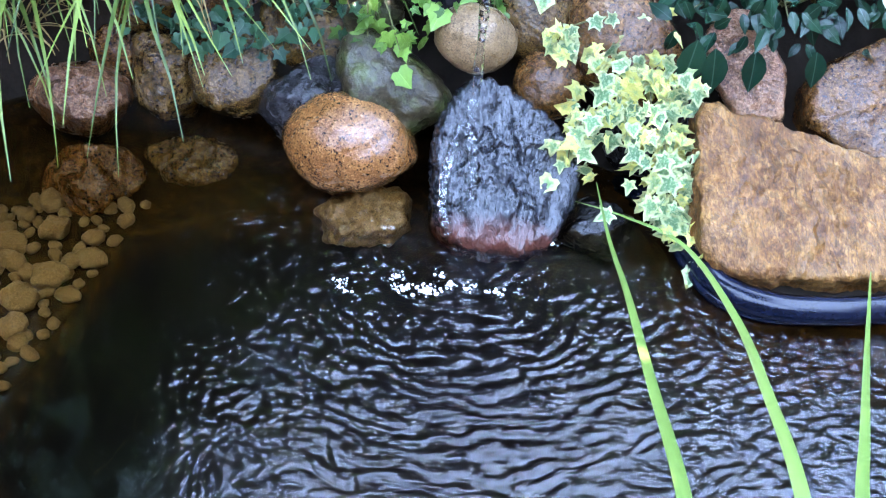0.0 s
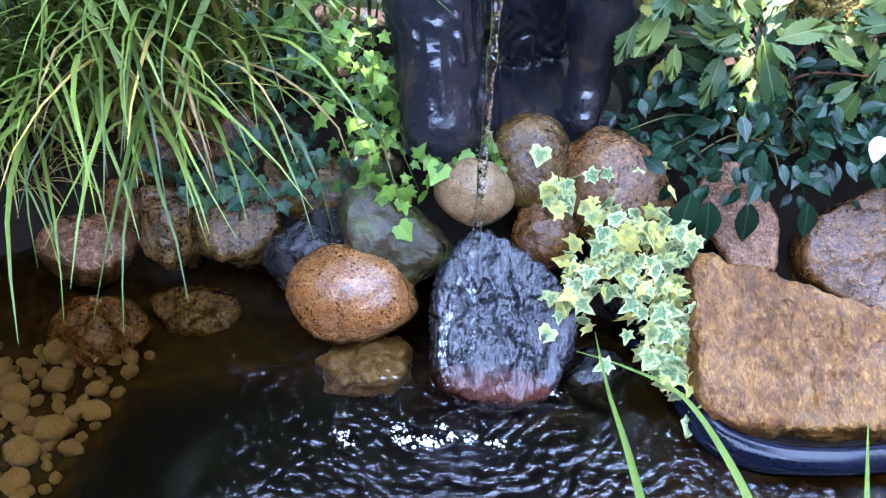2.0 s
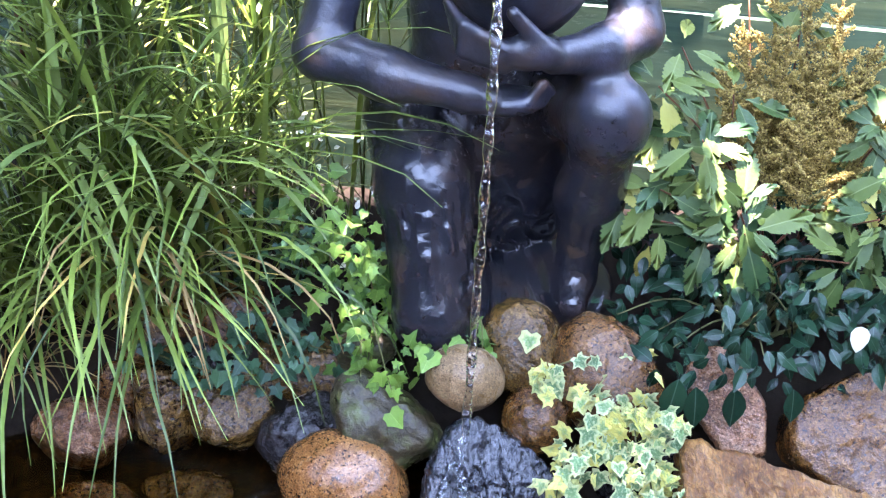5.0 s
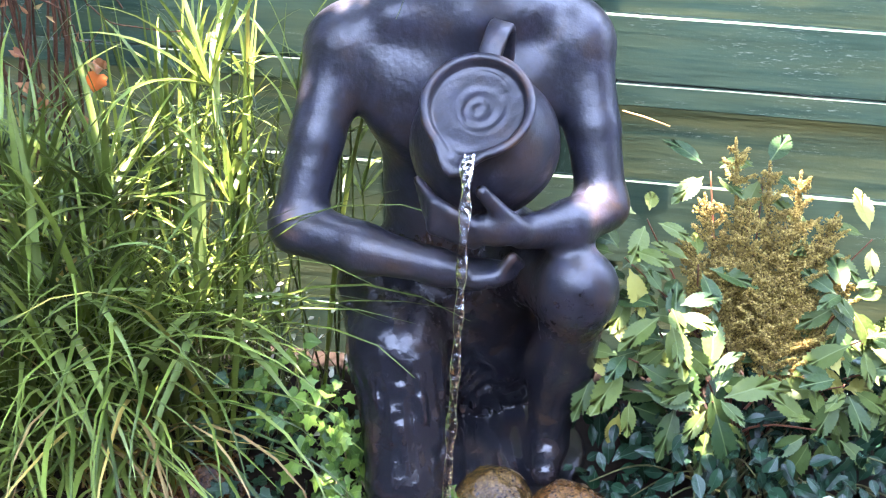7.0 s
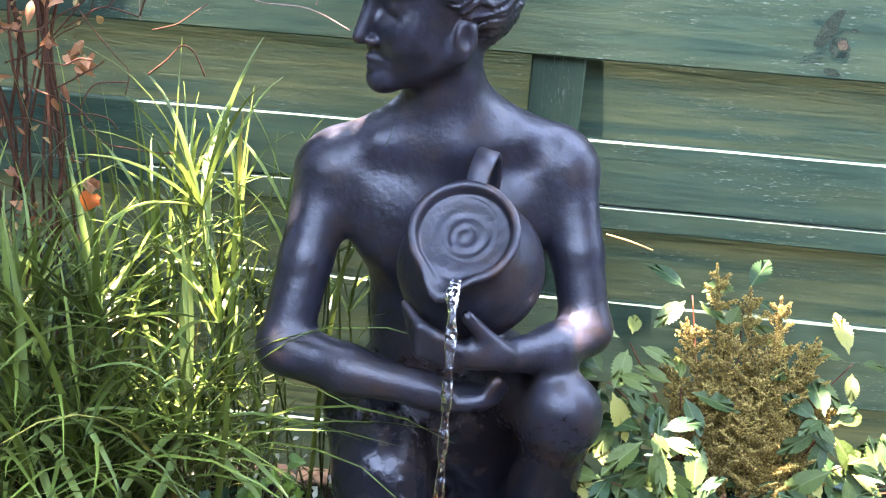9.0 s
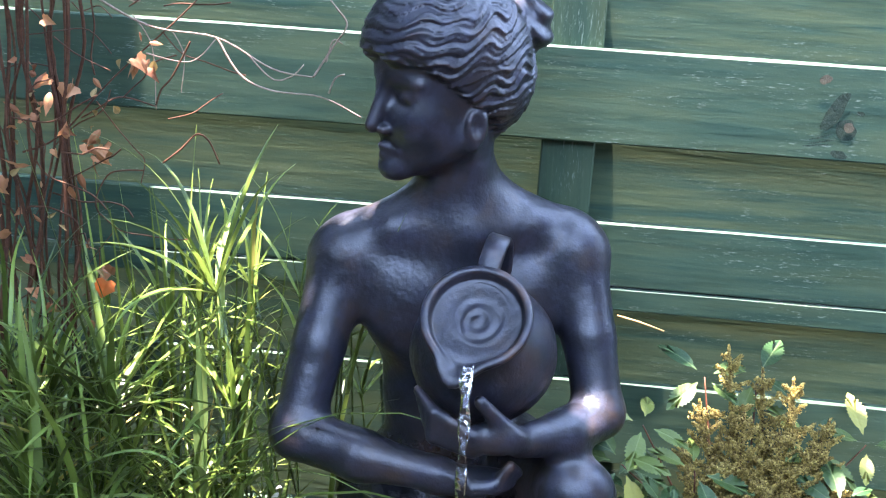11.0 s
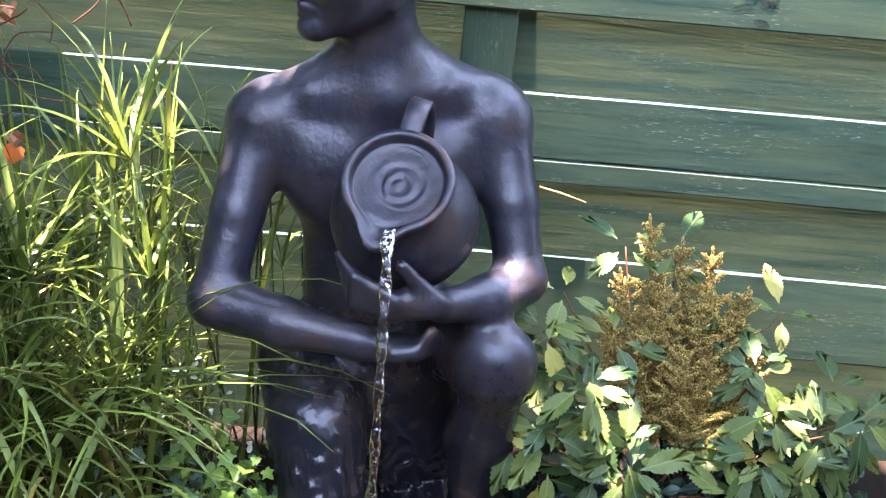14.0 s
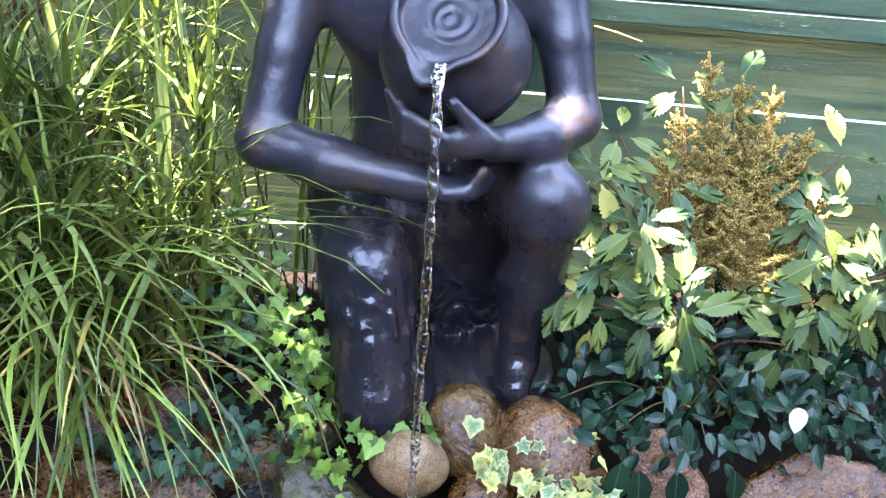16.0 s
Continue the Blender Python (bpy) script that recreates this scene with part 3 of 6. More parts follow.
tagged(part("water", sheet("water", -1.05, 1.2, 0.15, 1.8, 0.0035, WATER, water_height, 0.0), None), "dark rippled pond water reflecting the sky", "water", kind="structure")


def ground_z(x, y):
    bank = float(smooth(1.55, 1.85, y)) * 0.20
    bank += 0.05 * float(smooth(0.4, 0.7, x)) * float(smooth(1.2, 1.5, y))
    return 0.004 + bank + 0.012 * noise.fractal(Vector((x * 5, y * 5, 2.0)), 1.0, 2.0, 3)


gv, gf = [], []
rings = [0.97, 1.0, 1.03, 1.10, 1.2, 1.32, 1.5, 1.8, 2.4, 4, 9, 30, 120, 600]
cen = Vector((0.05, 1.0, 0))
for k, s in enumerate(rings):
    for p in POND:
        q = cen + (p - cen) * s
        gv.append((q.x, q.y, -0.05 if s < 0.99 else ground_z(q.x, q.y) if s < 9 else (0.1 if q.y > 1 else 0.0)))
n = len(POND)
for k in range(len(rings) - 1):
    for i in range(n):
        j = (i + 1) % n
        gf.append((k * n + i, k * n + j, (k + 1) * n + j, (k + 1) * n + i))
tagged(part("ground", mesh_of("ground", gv, gf, SOIL), None), "dark damp soil round the pond", "ground", kind="structure")

YAW = radians(7.5)
FENCE_M = Matrix.Translation(Vector((math.sin(YAW), math.cos(YAW), 0)) * 2.13) @ Matrix.Rotation(-YAW, 4, "Z")


def board_mesh(length, height, thick, seed, mat=None):
    """A sawn board with worn arrises and a slight wander."""
    rs, cross = random.Random(seed), []
    e = 0.003
    cross = [(-thick / 2 + e, -height / 2), (thick / 2 - e, -height / 2), (thick / 2, -height / 2 + e), (thick / 2, height / 2 - e),
             (thick / 2 - e, height / 2), (-thick / 2 + e, height / 2), (-thick / 2, height / 2 - e), (-thick / 2, -height / 2 + e)]
    vs, fs, steps = [], [], 24
    for i in range(steps + 1):
        x = length * (i / steps - 0.5)
        w = 0.0016 * noise.noise(Vector((x * 3, seed, 0))), 0.0022 * noise.noise(Vector((x * 2, seed, 5)))
        vs += [(x, y + w[0], z + w[1] + 0.0008 * rs.uniform(-1, 1)) for y, z in cross]
    for i in range(steps):
        for k in range(8):
            a, b = i * 8 + k, i * 8 + (k + 1) % 8
            fs.append((a, b, b + 8, a + 8))
    fs += [tuple(range(8))[::-1], tuple(range(steps * 8, steps * 8 + 8))]
    me = mesh_of("board", vs, fs, mat or FENCE, smooth=False)
    return me


fence = tagged(new("fence"), "green-stained wooden fence of boards fixed alternately to both sides of posts", "fence", kind="structure")
fence.matrix_basis = FENCE_M
PITCH, HIGH = 0.3035, 0.163
for sec in (-1, 0, 1):
    for k in range(4):
        top = 0.307 + PITCH * k
        whole = [(top - HIGH / 2, HIGH)]
        if k == 2 and sec == 0:
            whole = [(top - 0.059, 0.118), (top - 0.1415, 0.043)]
        for z, hgt in whole:
            part("board", board_mesh(3.597, hgt, 0.021, k * 3 + sec), fence, m=FENCE_M @ pose(0.02 + sec * 3.6, 0.0105, z, 0.6 * ((k * 7 + sec) % 3 - 1)))
        part("board", board_mesh(3.597, HIGH + 0.034, 0.021, 40 + k * 3 + sec, FENCE_SUNLIT), fence, m=FENCE_M @ pose(0.02 + sec * 3.6, 0.098, top - 0.029 - HIGH / 2 + PITCH / 2, 0.5 * ((k * 5 + sec) % 3 - 1)))
for k in range(-2, 4):
    part("post", board_mesh(1.62, 0.095, 0.062, 90 + k), fence, m=FENCE_M @ pose(0.022 + 1.8 * k, 0.0545, 0.56, 0, 90, 0))


KNOT = plain_material("dark_knot_wood", (0.006, 0.016, 0.012), (0.026, 0.044, 0.028), 0.7, 60, 0.8, 0.004)


def knot_mesh(wide, high, seed, mat):
    """A dark knot flush with its board, uneven in outline."""
    vs, fs, sides = [], [], 26
    for j, r in enumerate((1.0, 0.7, 0.4, 0.02)):
        for k in range(sides):
            a = 2 * math.pi * k / sides
            w = r * (1 + 0.28 * noise.noise(Vector((math.cos(a) * 1.5, math.sin(a) * 1.5, seed))))
            vs.append((wide * w * math.cos(a), 0.0, high * w * math.sin(a)))
    for j in range(3):
        for k in range(sides):
            a, b = j * sides + k, j * sides + (k + 1) % sides
            fs.append((a, a + sides, b + sides, b))
    return mesh_of("knot", vs, fs, mat)


HEART = plain_material("brown_knot_heart", (0.045, 0.040, 0.026), (0.10, 0.085, 0.055), 0.7, 90, 0.6, 0.003)
for x, z, w, h, tilt, mat in ((0.462, 1.138, 0.012, 0.040, 28, KNOT), (0.484, 1.108, 0.017, 0.019, 0, KNOT), (0.489, 1.113, 0.0085, 0.0090, 0, HEART), (0.478, 1.066, 0.014, 0.007, 8, KNOT), (0.440, 1.192, 0.010, 0.008, -20, HEART),
                              (0.446, 1.086, 0.022, 0.0014, -12, KNOT), (0.440, 1.080, 0.024, 0.0013, -7, KNOT), (0.444, 1.094, 0.018, 0.0013, -18, KNOT), (0.505, 1.138, 0.007, 0.004, 0, KNOT)):
    part("knot", knot_mesh(w, h, x * 9, mat), fence, "brown heart of a knot" if mat is HEART else "dark knot stain", FENCE_M @ pose(x, -0.0012 if mat is HEART else -0.0005 - 0.0003 * (w < 0.015), z, 0, tilt, 0))


# ---- statue ----
def s_min(a, b, k):
    h = np.clip(0.5 + 0.5 * (b - a) / k, 0, 1)
    return b + (a - b) * h - k * h * (1 - h)


def s_max(a, b, k):
    return -s_min(-a, -b, k)


def limb(P, a, b, ra, rb):
    a, b = np.array(a, np.float32), np.array(b, np.float32)
    e = b - a
    u = np.clip(((P - a) @ e) / (e @ e), 0, 1)
    return np.sqrt((((P - a) - u[..., None] * e) ** 2).sum(-1)) - (ra + (rb - ra) * u)


def blob(P, c, r):
    q = (P - np.array(c, np.float32)) / np.array(r, np.float32)
    k0 = np.sqrt((q ** 2).sum(-1))
    k1 = np.sqrt(((q / np.array(r, np.float32)) ** 2).sum(-1))
    return k0 * (k0 - 1) / np.maximum(k1, 1e-6)


def skin(field, lo, hi, step):
    """The zero surface of a field on a grid, as verts and quads."""
    axes = [np.arange(a, b, step, dtype=np.float32) for a, b in zip(lo, hi)]
    P = np.stack(np.meshgrid(*axes, indexing="ij"), -1)
    D = field(P)
    nx, ny, nz = D.shape
    neg = D < 0
    acc = np.zeros((nx - 1, ny - 1, nz - 1, 3), np.float32)
    cnt = np.zeros((nx - 1, ny - 1, nz - 1), np.float32)
    corner = [(i, j, k) for i in (0, 1) for j in (0, 1) for k in (0, 1)]
    cut = lambda A, c: A[c[0]:nx - 1 + c[0], c[1]:ny - 1 + c[1], c[2]:nz - 1 + c[2]]
    for c in corner:
        for ax in range(3):
            if c[ax] == 0:
                e = list(c)
                e[ax] = 1
                da, db = cut(D, c), cut(D, e)
                m = cut(neg, c) != cut(neg, e)
                u = np.where(m, da / np.where(m, da - db, 1), 0)
                for q in range(3):
                    acc[..., q] += np.where(m, c[q] + (u if q == ax else 0), 0)
                cnt += m
    live = cnt > 0
    idx = np.full(live.shape, -1)
    idx[live] = np.arange(live.sum())
    base = np.argwhere(live)
    verts = (base + acc[live] / cnt[live][:, None]) * step + np.array(lo)
    quads = []
    for ax in range(3):
        o1, o2 = [a for a in range(3) if a != ax]
        sl_a = [slice(1, -1)] * 3
        sl_a[ax] = slice(0, -1)
        sl_b = list(sl_a)
        sl_b[ax] = slice(1, None)
        na, nb = neg[tuple(sl_a)], neg[tuple(sl_b)]
        at = np.argwhere(na != nb)
        flip = na[tuple(at.T)]
        at = at + 1
        at[:, ax] -= 1

        def cell(d1, d2):
            q = at.copy()
            q[:, o1] -= d1
            q[:, o2] -= d2
            return idx[tuple(q.T)]
        f = np.c_[cell(0, 0), cell(1, 0), cell(1, 1), cell(0, 1)]
        if ax == 1:
            flip = ~flip
        f = np.where(flip[:, None], f, f[:, ::-1])
        quads.append(f[(f >= 0).all(1)])
    return verts, np.concatenate(quads)


HEAD_O = np.array((0.082, 1.87, 1.130), np.float32)
TURN_H = radians(58)
HF = np.array((-math.sin(TURN_H), -math.cos(TURN_H), 0), np.float32)
HS = np.array((math.cos(TURN_H), -math.sin(TURN_H), 0), np.float32)


def neck(P):
    d = limb(P, (0.115, 1.895, 0.93), (0.088, 1.872, 1.13), 0.064, 0.056)
    d = s_min(d, limb(P, (-0.045, 1.905, 0.925), (0.085, 1.905, 1.000), 0.030, 0.038), 0.045)
    return s_min(d, limb(P, (0.270, 1.905, 0.945), (0.130, 1.905, 1.010), 0.030, 0.038), 0.045)


def head_field(P):
    q = P - HEAD_O
    L = np.stack([q @ HF, q @ HS, q[..., 2]], -1)
    A = np.stack([L[..., 0], np.abs(L[..., 1]), L[..., 2]], -1)
    d = blob(L, (0.015, 0, 0.088), (0.112, 0.086, 0.112))
    d = s_min(d, blob(L, (0.040, 0, 0.015), (0.080, 0.066, 0.092)), 0.03)
    d = s_min(d, limb(A, (0.082, 0, -0.056), (0.016, 0.056, -0.020), 0.026, 0.024), 0.03)
    d = s_min(d, blob(A, (0.072, 0.038, 0.008), (0.036, 0.030, 0.040)), 0.02)
    d = s_min(d, blob(L, (0.097, 0, -0.066), (0.022, 0.024, 0.020)), 0.015)
    d = s_max(d, -blob(A, (0.120, 0.036, 0.044), (0.016, 0.024, 0.014)), 0.020)
    d = s_min(d, blob(A, (0.097, 0.035, 0.044), (0.012, 0.018, 0.010)), 0.006)
    d = s_min(d, limb(A, (0.107, 0.022, 0.052), (0.098, 0.054, 0.050), 0.003, 0.0025), 0.006)
    d = s_min(d, limb(A, (0.109, 0.012, 0.066), (0.095, 0.060, 0.066), 0.004, 0.003), 0.014)
    d = s_min(d, limb(L, (0.114, 0, 0.066), (0.137, 0, -0.001), 0.009, 0.011), 0.010)
    d = s_min(d, blob(A, (0.122, 0.012, -0.006), (0.012, 0.009, 0.008)), 0.006)
    d = s_min(d, limb(A, (0.117, 0, -0.032), (0.103, 0.024, -0.038), 0.0075, 0.003), 0.006)
    d = s_min(d, limb(A, (0.114, 0, -0.046), (0.102, 0.020, -0.041), 0.0085, 0.003), 0.005)
    ear = blob(A, (0.006, 0.080, 0.004), (0.020, 0.012, 0.031))
    ear = s_max(ear, -blob(A, (0.011, 0.093, 0.006), (0.010, 0.010, 0.018)), 0.006)
    d = s_min(d, ear, 0.006)
    d = s_min(d, blob(A, (0.010, 0.080, -0.026), (0.007, 0.007, 0.008)), 0.008)
    hair = blob(L, (0.014, 0, 0.112), (0.134, 0.104, 0.112))
    hair = s_min(hair, blob(L, (-0.028, 0, 0.060), (0.108, 0.094, 0.095)), 0.03)
    f, s, z = L[..., 0], A[..., 1], L[..., 2]
    line = 0.020 + 0.66 * np.maximum(f + 0.0, -0.09) - 0.15 * np.maximum(s - 0.05, 0) - 0.012 * np.sin(s * 60)
    hair = s_max(hair, (line - z) * 0.8, 0.012)
    wave = 0.34 * np.sin(f * 74 + s * 45 + 1.2 * np.sin(z * 45)) + 0.22 * np.sin(f * 121 + z * 66 + 0.9)
    ph = 2 * math.pi * ((z + 0.30 * f + 0.10 * s) / 0.0185 + wave)
    deep = 0.65 + 0.35 * np.sin(f * 41 + z * 57 + 2.0 * np.sin(s * 38))
    hair = hair - 0.0024 * deep * np.sin(ph) - 0.0011 * np.sin(2.37 * ph + 60 * s + 25 * f) - 0.0006 * np.sin(4.1 * ph + 31 * z)
    d = s_min(d, hair, 0.004)
    b = P - np.array((0.194, 1.945, 1.268), np.float32)
    bun = blob(b, (0, 0, 0), (0.044, 0.05, 0.048))
    bun = bun - 0.004 * np.sin(150 * (b[..., 0] * 0.5 + b[..., 2]) + 2 * np.sin(60 * b[..., 0]))
    d = s_min(d, bun, 0.012)
    return s_min(d, neck(P), 0.022)


def body_field(P):
    d = blob(P, (0.108, 1.905, 0.850), (0.150, 0.092, 0.170))
    d = s_min(d, blob(P, (0.112, 1.93, 0.66), (0.115, 0.085, 0.14)), 0.06)
    d = s_min(d, blob(P, (0.115, 1.95, 0.47), (0.165, 0.13, 0.13)), 0.06)
    d = s_min(d, blob(P, (-0.058, 1.890, 0.905), (0.066, 0.058, 0.060)), 0.05)
    d = s_min(d, blob(P, (0.280, 1.890, 0.925), (0.066, 0.058, 0.062)), 0.05)
    d = s_min(d, blob(P, (0.035, 1.852, 0.825), (0.060, 0.034, 0.056)), 0.07)
    d = s_min(d, blob(P, (0.205, 1.852, 0.832), (0.060, 0.034, 0.056)), 0.07)
    d = s_min(d, limb(P, (0.005, 1.865, 0.955), (0.105, 1.845, 0.955), 0.020, 0.016), 0.04)
    d = s_min(d, limb(P, (0.215, 1.865, 0.972), (0.125, 1.845, 0.958), 0.020, 0.016), 0.04)
    d = s_min(d, neck(P), 0.045)
    d = s_min(d, limb(P, (-0.077, 1.885, 0.885), (-0.105, 1.825, 0.77), 0.050, 0.042), 0.03)
    d = s_min(d, limb(P, (-0.105, 1.825, 0.77), (-0.131, 1.773, 0.648), 0.042, 0.040), 0.010)
    d = s_min(d, limb(P, (0.297, 1.885, 0.905), (0.320, 1.83, 0.80), 0.050, 0.042), 0.03)
    d = s_min(d, limb(P, (0.320, 1.83, 0.80), (0.338, 1.785, 0.695), 0.042, 0.038), 0.010)
    fore = limb(P, (-0.131, 1.772, 0.643), (-0.03, 1.725, 0.630), 0.043, 0.038)
    fore = s_min(fore, limb(P, (-0.03, 1.725, 0.630), (0.085, 1.690, 0.622), 0.037, 0.026), 0.02)
    d = s_min(d, fore, 0.02)
    fore = limb(P, (0.338, 1.782, 0.690), (0.280, 1.725, 0.680), 0.040, 0.036)
    fore = s_min(fore, limb(P, (0.280, 1.725, 0.680), (0.205, 1.672, 0.690), 0.035, 0.025), 0.02)
    d = s_min(d, fore, 0.02)
    d = s_min(d, limb(P, (0.085, 1.690, 0.620), (0.140, 1.682, 0.612), 0.025, 0.023), 0.02)
    d = s_min(d, blob(P, (0.158, 1.684, 0.618), (0.048, 0.030, 0.018)), 0.015)
    for k in range(4):
        knuckle = (0.172 + 0.004 * (k == 1), 1.676 - 0.008 * k + 0.012, 0.608 + 0.003 * k)
        d = s_min(d, limb(P, (0.140, 1.684 - 0.008 * k, 0.614), knuckle, 0.0125, 0.0110), 0.008)
        d = s_min(d, limb(P, knuckle, (0.208 - 0.005 * k, 1.690 - 0.007 * k, 0.630 + 0.007 * k), 0.0105, 0.0085), 0.006)
    hand_d = blob(P, (0.165, 1.653, 0.702), (0.050, 0.022, 0.026))
    hand_d = s_min(hand_d, limb(P, (0.185, 1.655, 0.712), (0.140, 1.640, 0.765), 0.015, 0.010), 0.012)
    for k in range(4):
        hand_d = s_min(hand_d, limb(P, (0.135, 1.640 + 0.004 * k, 0.710 - 0.010 * k), (0.075, 1.648, 0.742 - 0.013 * k), 0.011, 0.010), 0.006)
        hand_d = s_min(hand_d, limb(P, (0.075, 1.648, 0.742 - 0.013 * k), (0.050 + 0.004 * k, 1.680, 0.764 - 0.014 * k), 0.009, 0.007), 0.006)
    d = s_min(d, hand_d, 0.012)
    # legs and the cloth over them
    leg = limb(P, (0.215, 1.94, 0.53), (0.298, 1.705, 0.590), 0.085, 0.056)
    leg = s_min(leg, blob(P, (0.299, 1.690, 0.592), (0.061, 0.052, 0.060)), 0.02)
    leg = s_min(leg, limb(P, (0.300, 1.700, 0.56), (0.292, 1.745, 0.43), 0.050, 0.052), 0.03)
    leg = s_min(leg, limb(P, (0.292, 1.745, 0.43), (0.283, 1.750, 0.285), 0.050, 0.033), 0.03)
    leg = s_min(leg, limb(P, (0.283, 1.755, 0.265), (0.276, 1.690, 0.258), 0.034, 0.024), 0.03)
    d = s_min(d, leg, 0.03)
    hip, mid, tip = np.array((0.010, 1.90, 0.480)), np.array((0.030, 1.765, 0.430)), np.array((0.051, 1.658, 0.252))
    cloth = limb(P, hip, mid, 0.086, 0.074)
    cloth = s_min(cloth, limb(P, mid, tip, 0.074, 0.061), 0.03)
    cloth = s_min(cloth, blob(P, (0.051, 1.655, 0.245), (0.060, 0.056, 0.064)), 0.02)
    cloth = s_min(cloth, limb(P, (0.05, 1.67, 0.240), (0.04, 1.92, 0.255), 0.048, 0.055), 0.03)
    # wrung folds that run down the thigh and across the lap
    for k in range(9):
        turn, start, stop = -1.15 + 0.30 * k, 0.05 + 0.10 * (k * 7 % 4), 0.66 + 0.10 * (k * 5 % 4)
        last = None
        for i in range(6):
            v = start + (stop - start) * i / 5
            a = turn + 0.55 * (v - 0.3) + 0.10 * math.sin(9 * v + k)
            at = hip + (mid - hip) * v / 0.45 if v < 0.45 else mid + (tip - mid) * (v - 0.45) / 0.55
            rad = 0.086 - 0.012 * v / 0.45 if v < 0.45 else 0.074 - 0.013 * (v - 0.45) / 0.55
            at = at + rad * (np.array((1.0, 0, 0)) * math.sin(a) + np.array((0, -0.74, 0.67)) * math.cos(a))
            if last is not None:
                cloth = s_min(cloth, limb(P, last, at, 0.0050 + 0.002 * (k % 2), 0.0035), 0.010)
            last = at
    lap = blob(P, (0.17, 1.95, 0.38), (0.13, 0.10, 0.20))
    x, y, z = P[..., 0], P[..., 1], P[..., 2]
    lap = lap - 0.006 * np.sin(60 * x + 22 * z + 2.0 * np.sin(18 * z)) * smooth(0.62, 0.50, z)
    cloth = s_min(cloth, lap, 0.04)
    crease = np.sin(110 * x + 3 * np.sin(50 * z)) * np.sin(85 * z + 3 * np.sin(60 * x)) * smooth(0.10, 0.05, np.abs(x - 0.175)) * smooth(0.40, 0.30, z)
    d = s_min(d, cloth, 0.025)
    base = blob(P, (0.15, 1.86, 0.195), (0.22, 0.20, 0.050))
    d = s_min(d, base, 0.02)
    d = d - 0.0060 * crease
    return s_max(d, z - 1.062, 0.001)


def jug_mesh():
    ax = Vector((-0.16, -0.70, 0.69)).normalized()
    mouth = Vector((0.130, 1.688, 0.876))
    low = Vector((-0.16, 0, -1))
    low = (low - ax * low.dot(ax)).normalized()
    side = ax.cross(low)
    prof = [(0.0, -0.235), (0.045, -0.232), (0.075, -0.215), (0.100, -0.180), (0.113, -0.140), (0.113, -0.110), (0.102, -0.075), (0.083, -0.045), (0.071, -0.030),
            (0.068, -0.018), (0.076, -0.006), (0.082, -0.001), (0.083, 0.004), (0.080, 0.008), (0.073, 0.008), (0.069, 0.003), (0.067, -0.006)]
    for i in range(24):
        r = 0.064 * (1 - i / 23)
        prof.append((r, -0.010 + 0.0014 * math.sin(2 * math.pi * r / 0.0185 + 1.0) * (0.55 + 0.45 * math.sin(r * 90)) + 0.003 * (r / 0.064) ** 4))
    vs, fs, sides = [], [], 64
    for j, (r, h) in enumerate(prof):
        for k in range(sides):
            a = 2 * math.pi * k / sides
            lip = math.exp(-((math.atan2(math.sin(a), math.cos(a)) / 0.30) ** 2)) if 7 < j < 20 else 0.0
            lip *= smooth(0.060, 0.075, r)
            rr = r * (1 + 0.36 * lip)
            hh = h - 0.010 * lip
            ring = 1 + (0.10 * math.sin(a + j * 0.21) + 0.035 * math.sin(3 * a + j * 0.5)) * smooth(0.064, 0.05, r) if j > 17 else 1
            vs.append(mouth + ax * hh + (low * math.cos(a) + side * math.sin(a)) * rr * ring)
    for j in range(len(prof) - 1):
        for k in range(sides):
            a, b = j * sides + k, j * sides + (k + 1) % sides
            fs.append((a, b, b + sides, a + sides))
    up = -low
    path = spline([mouth + up * 0.070 - ax * 0.004 + side * -0.012, mouth + up * 0.112 + ax * 0.004 + side * -0.014, mouth + up * 0.138 - ax * 0.012 + side * -0.016, mouth + up * 0.140 - ax * 0.045 + side * -0.016,
                   mouth + up * 0.118 - ax * 0.09 + side * -0.014], 6)
    o = len(vs)
    for i, p in enumerate(path):
        d = (path[min(i + 1, len(path) - 1)] - path[max(i - 1, 0)]).normalized()
        wide, out = side.normalized(), d.cross(side).normalized()
        for a, b in ((-0.017, -0.004), (-0.014, -0.0065), (0.014, -0.0065), (0.017, -0.004), (0.017, 0.004), (0.012, 0.006), (-0.012, 0.006), (-0.017, 0.004)):
            vs.append(p + wide * a + out * b)
    for i in range(len(path) - 1):
        for k in range(8):
            a, b = o + i * 8 + k, o + i * 8 + (k + 1) % 8
            fs.append((a, b, b + 8, a + 8))
    return vs, fs


pieces = []
for field, lo, hi, step in ((body_field, (-0.22, 1.56, 0.14), (0.42, 2.11, 1.075), 0.005), (head_field, (-0.07, 1.72, 1.0), (0.275, 2.01, 1.372), 0.003)):
    sv, sf = skin(field, lo, hi, step)
    pieces.append((sv.tolist(), sf.tolist()))
pieces.append(jug_mesh())
sv, sf = merge(pieces)
statue = tagged(part("statue", mesh_of("statue", sv, sf, BRONZE), None), "dark bronze garden statue kneeling and pouring water from a round jug", "statue")

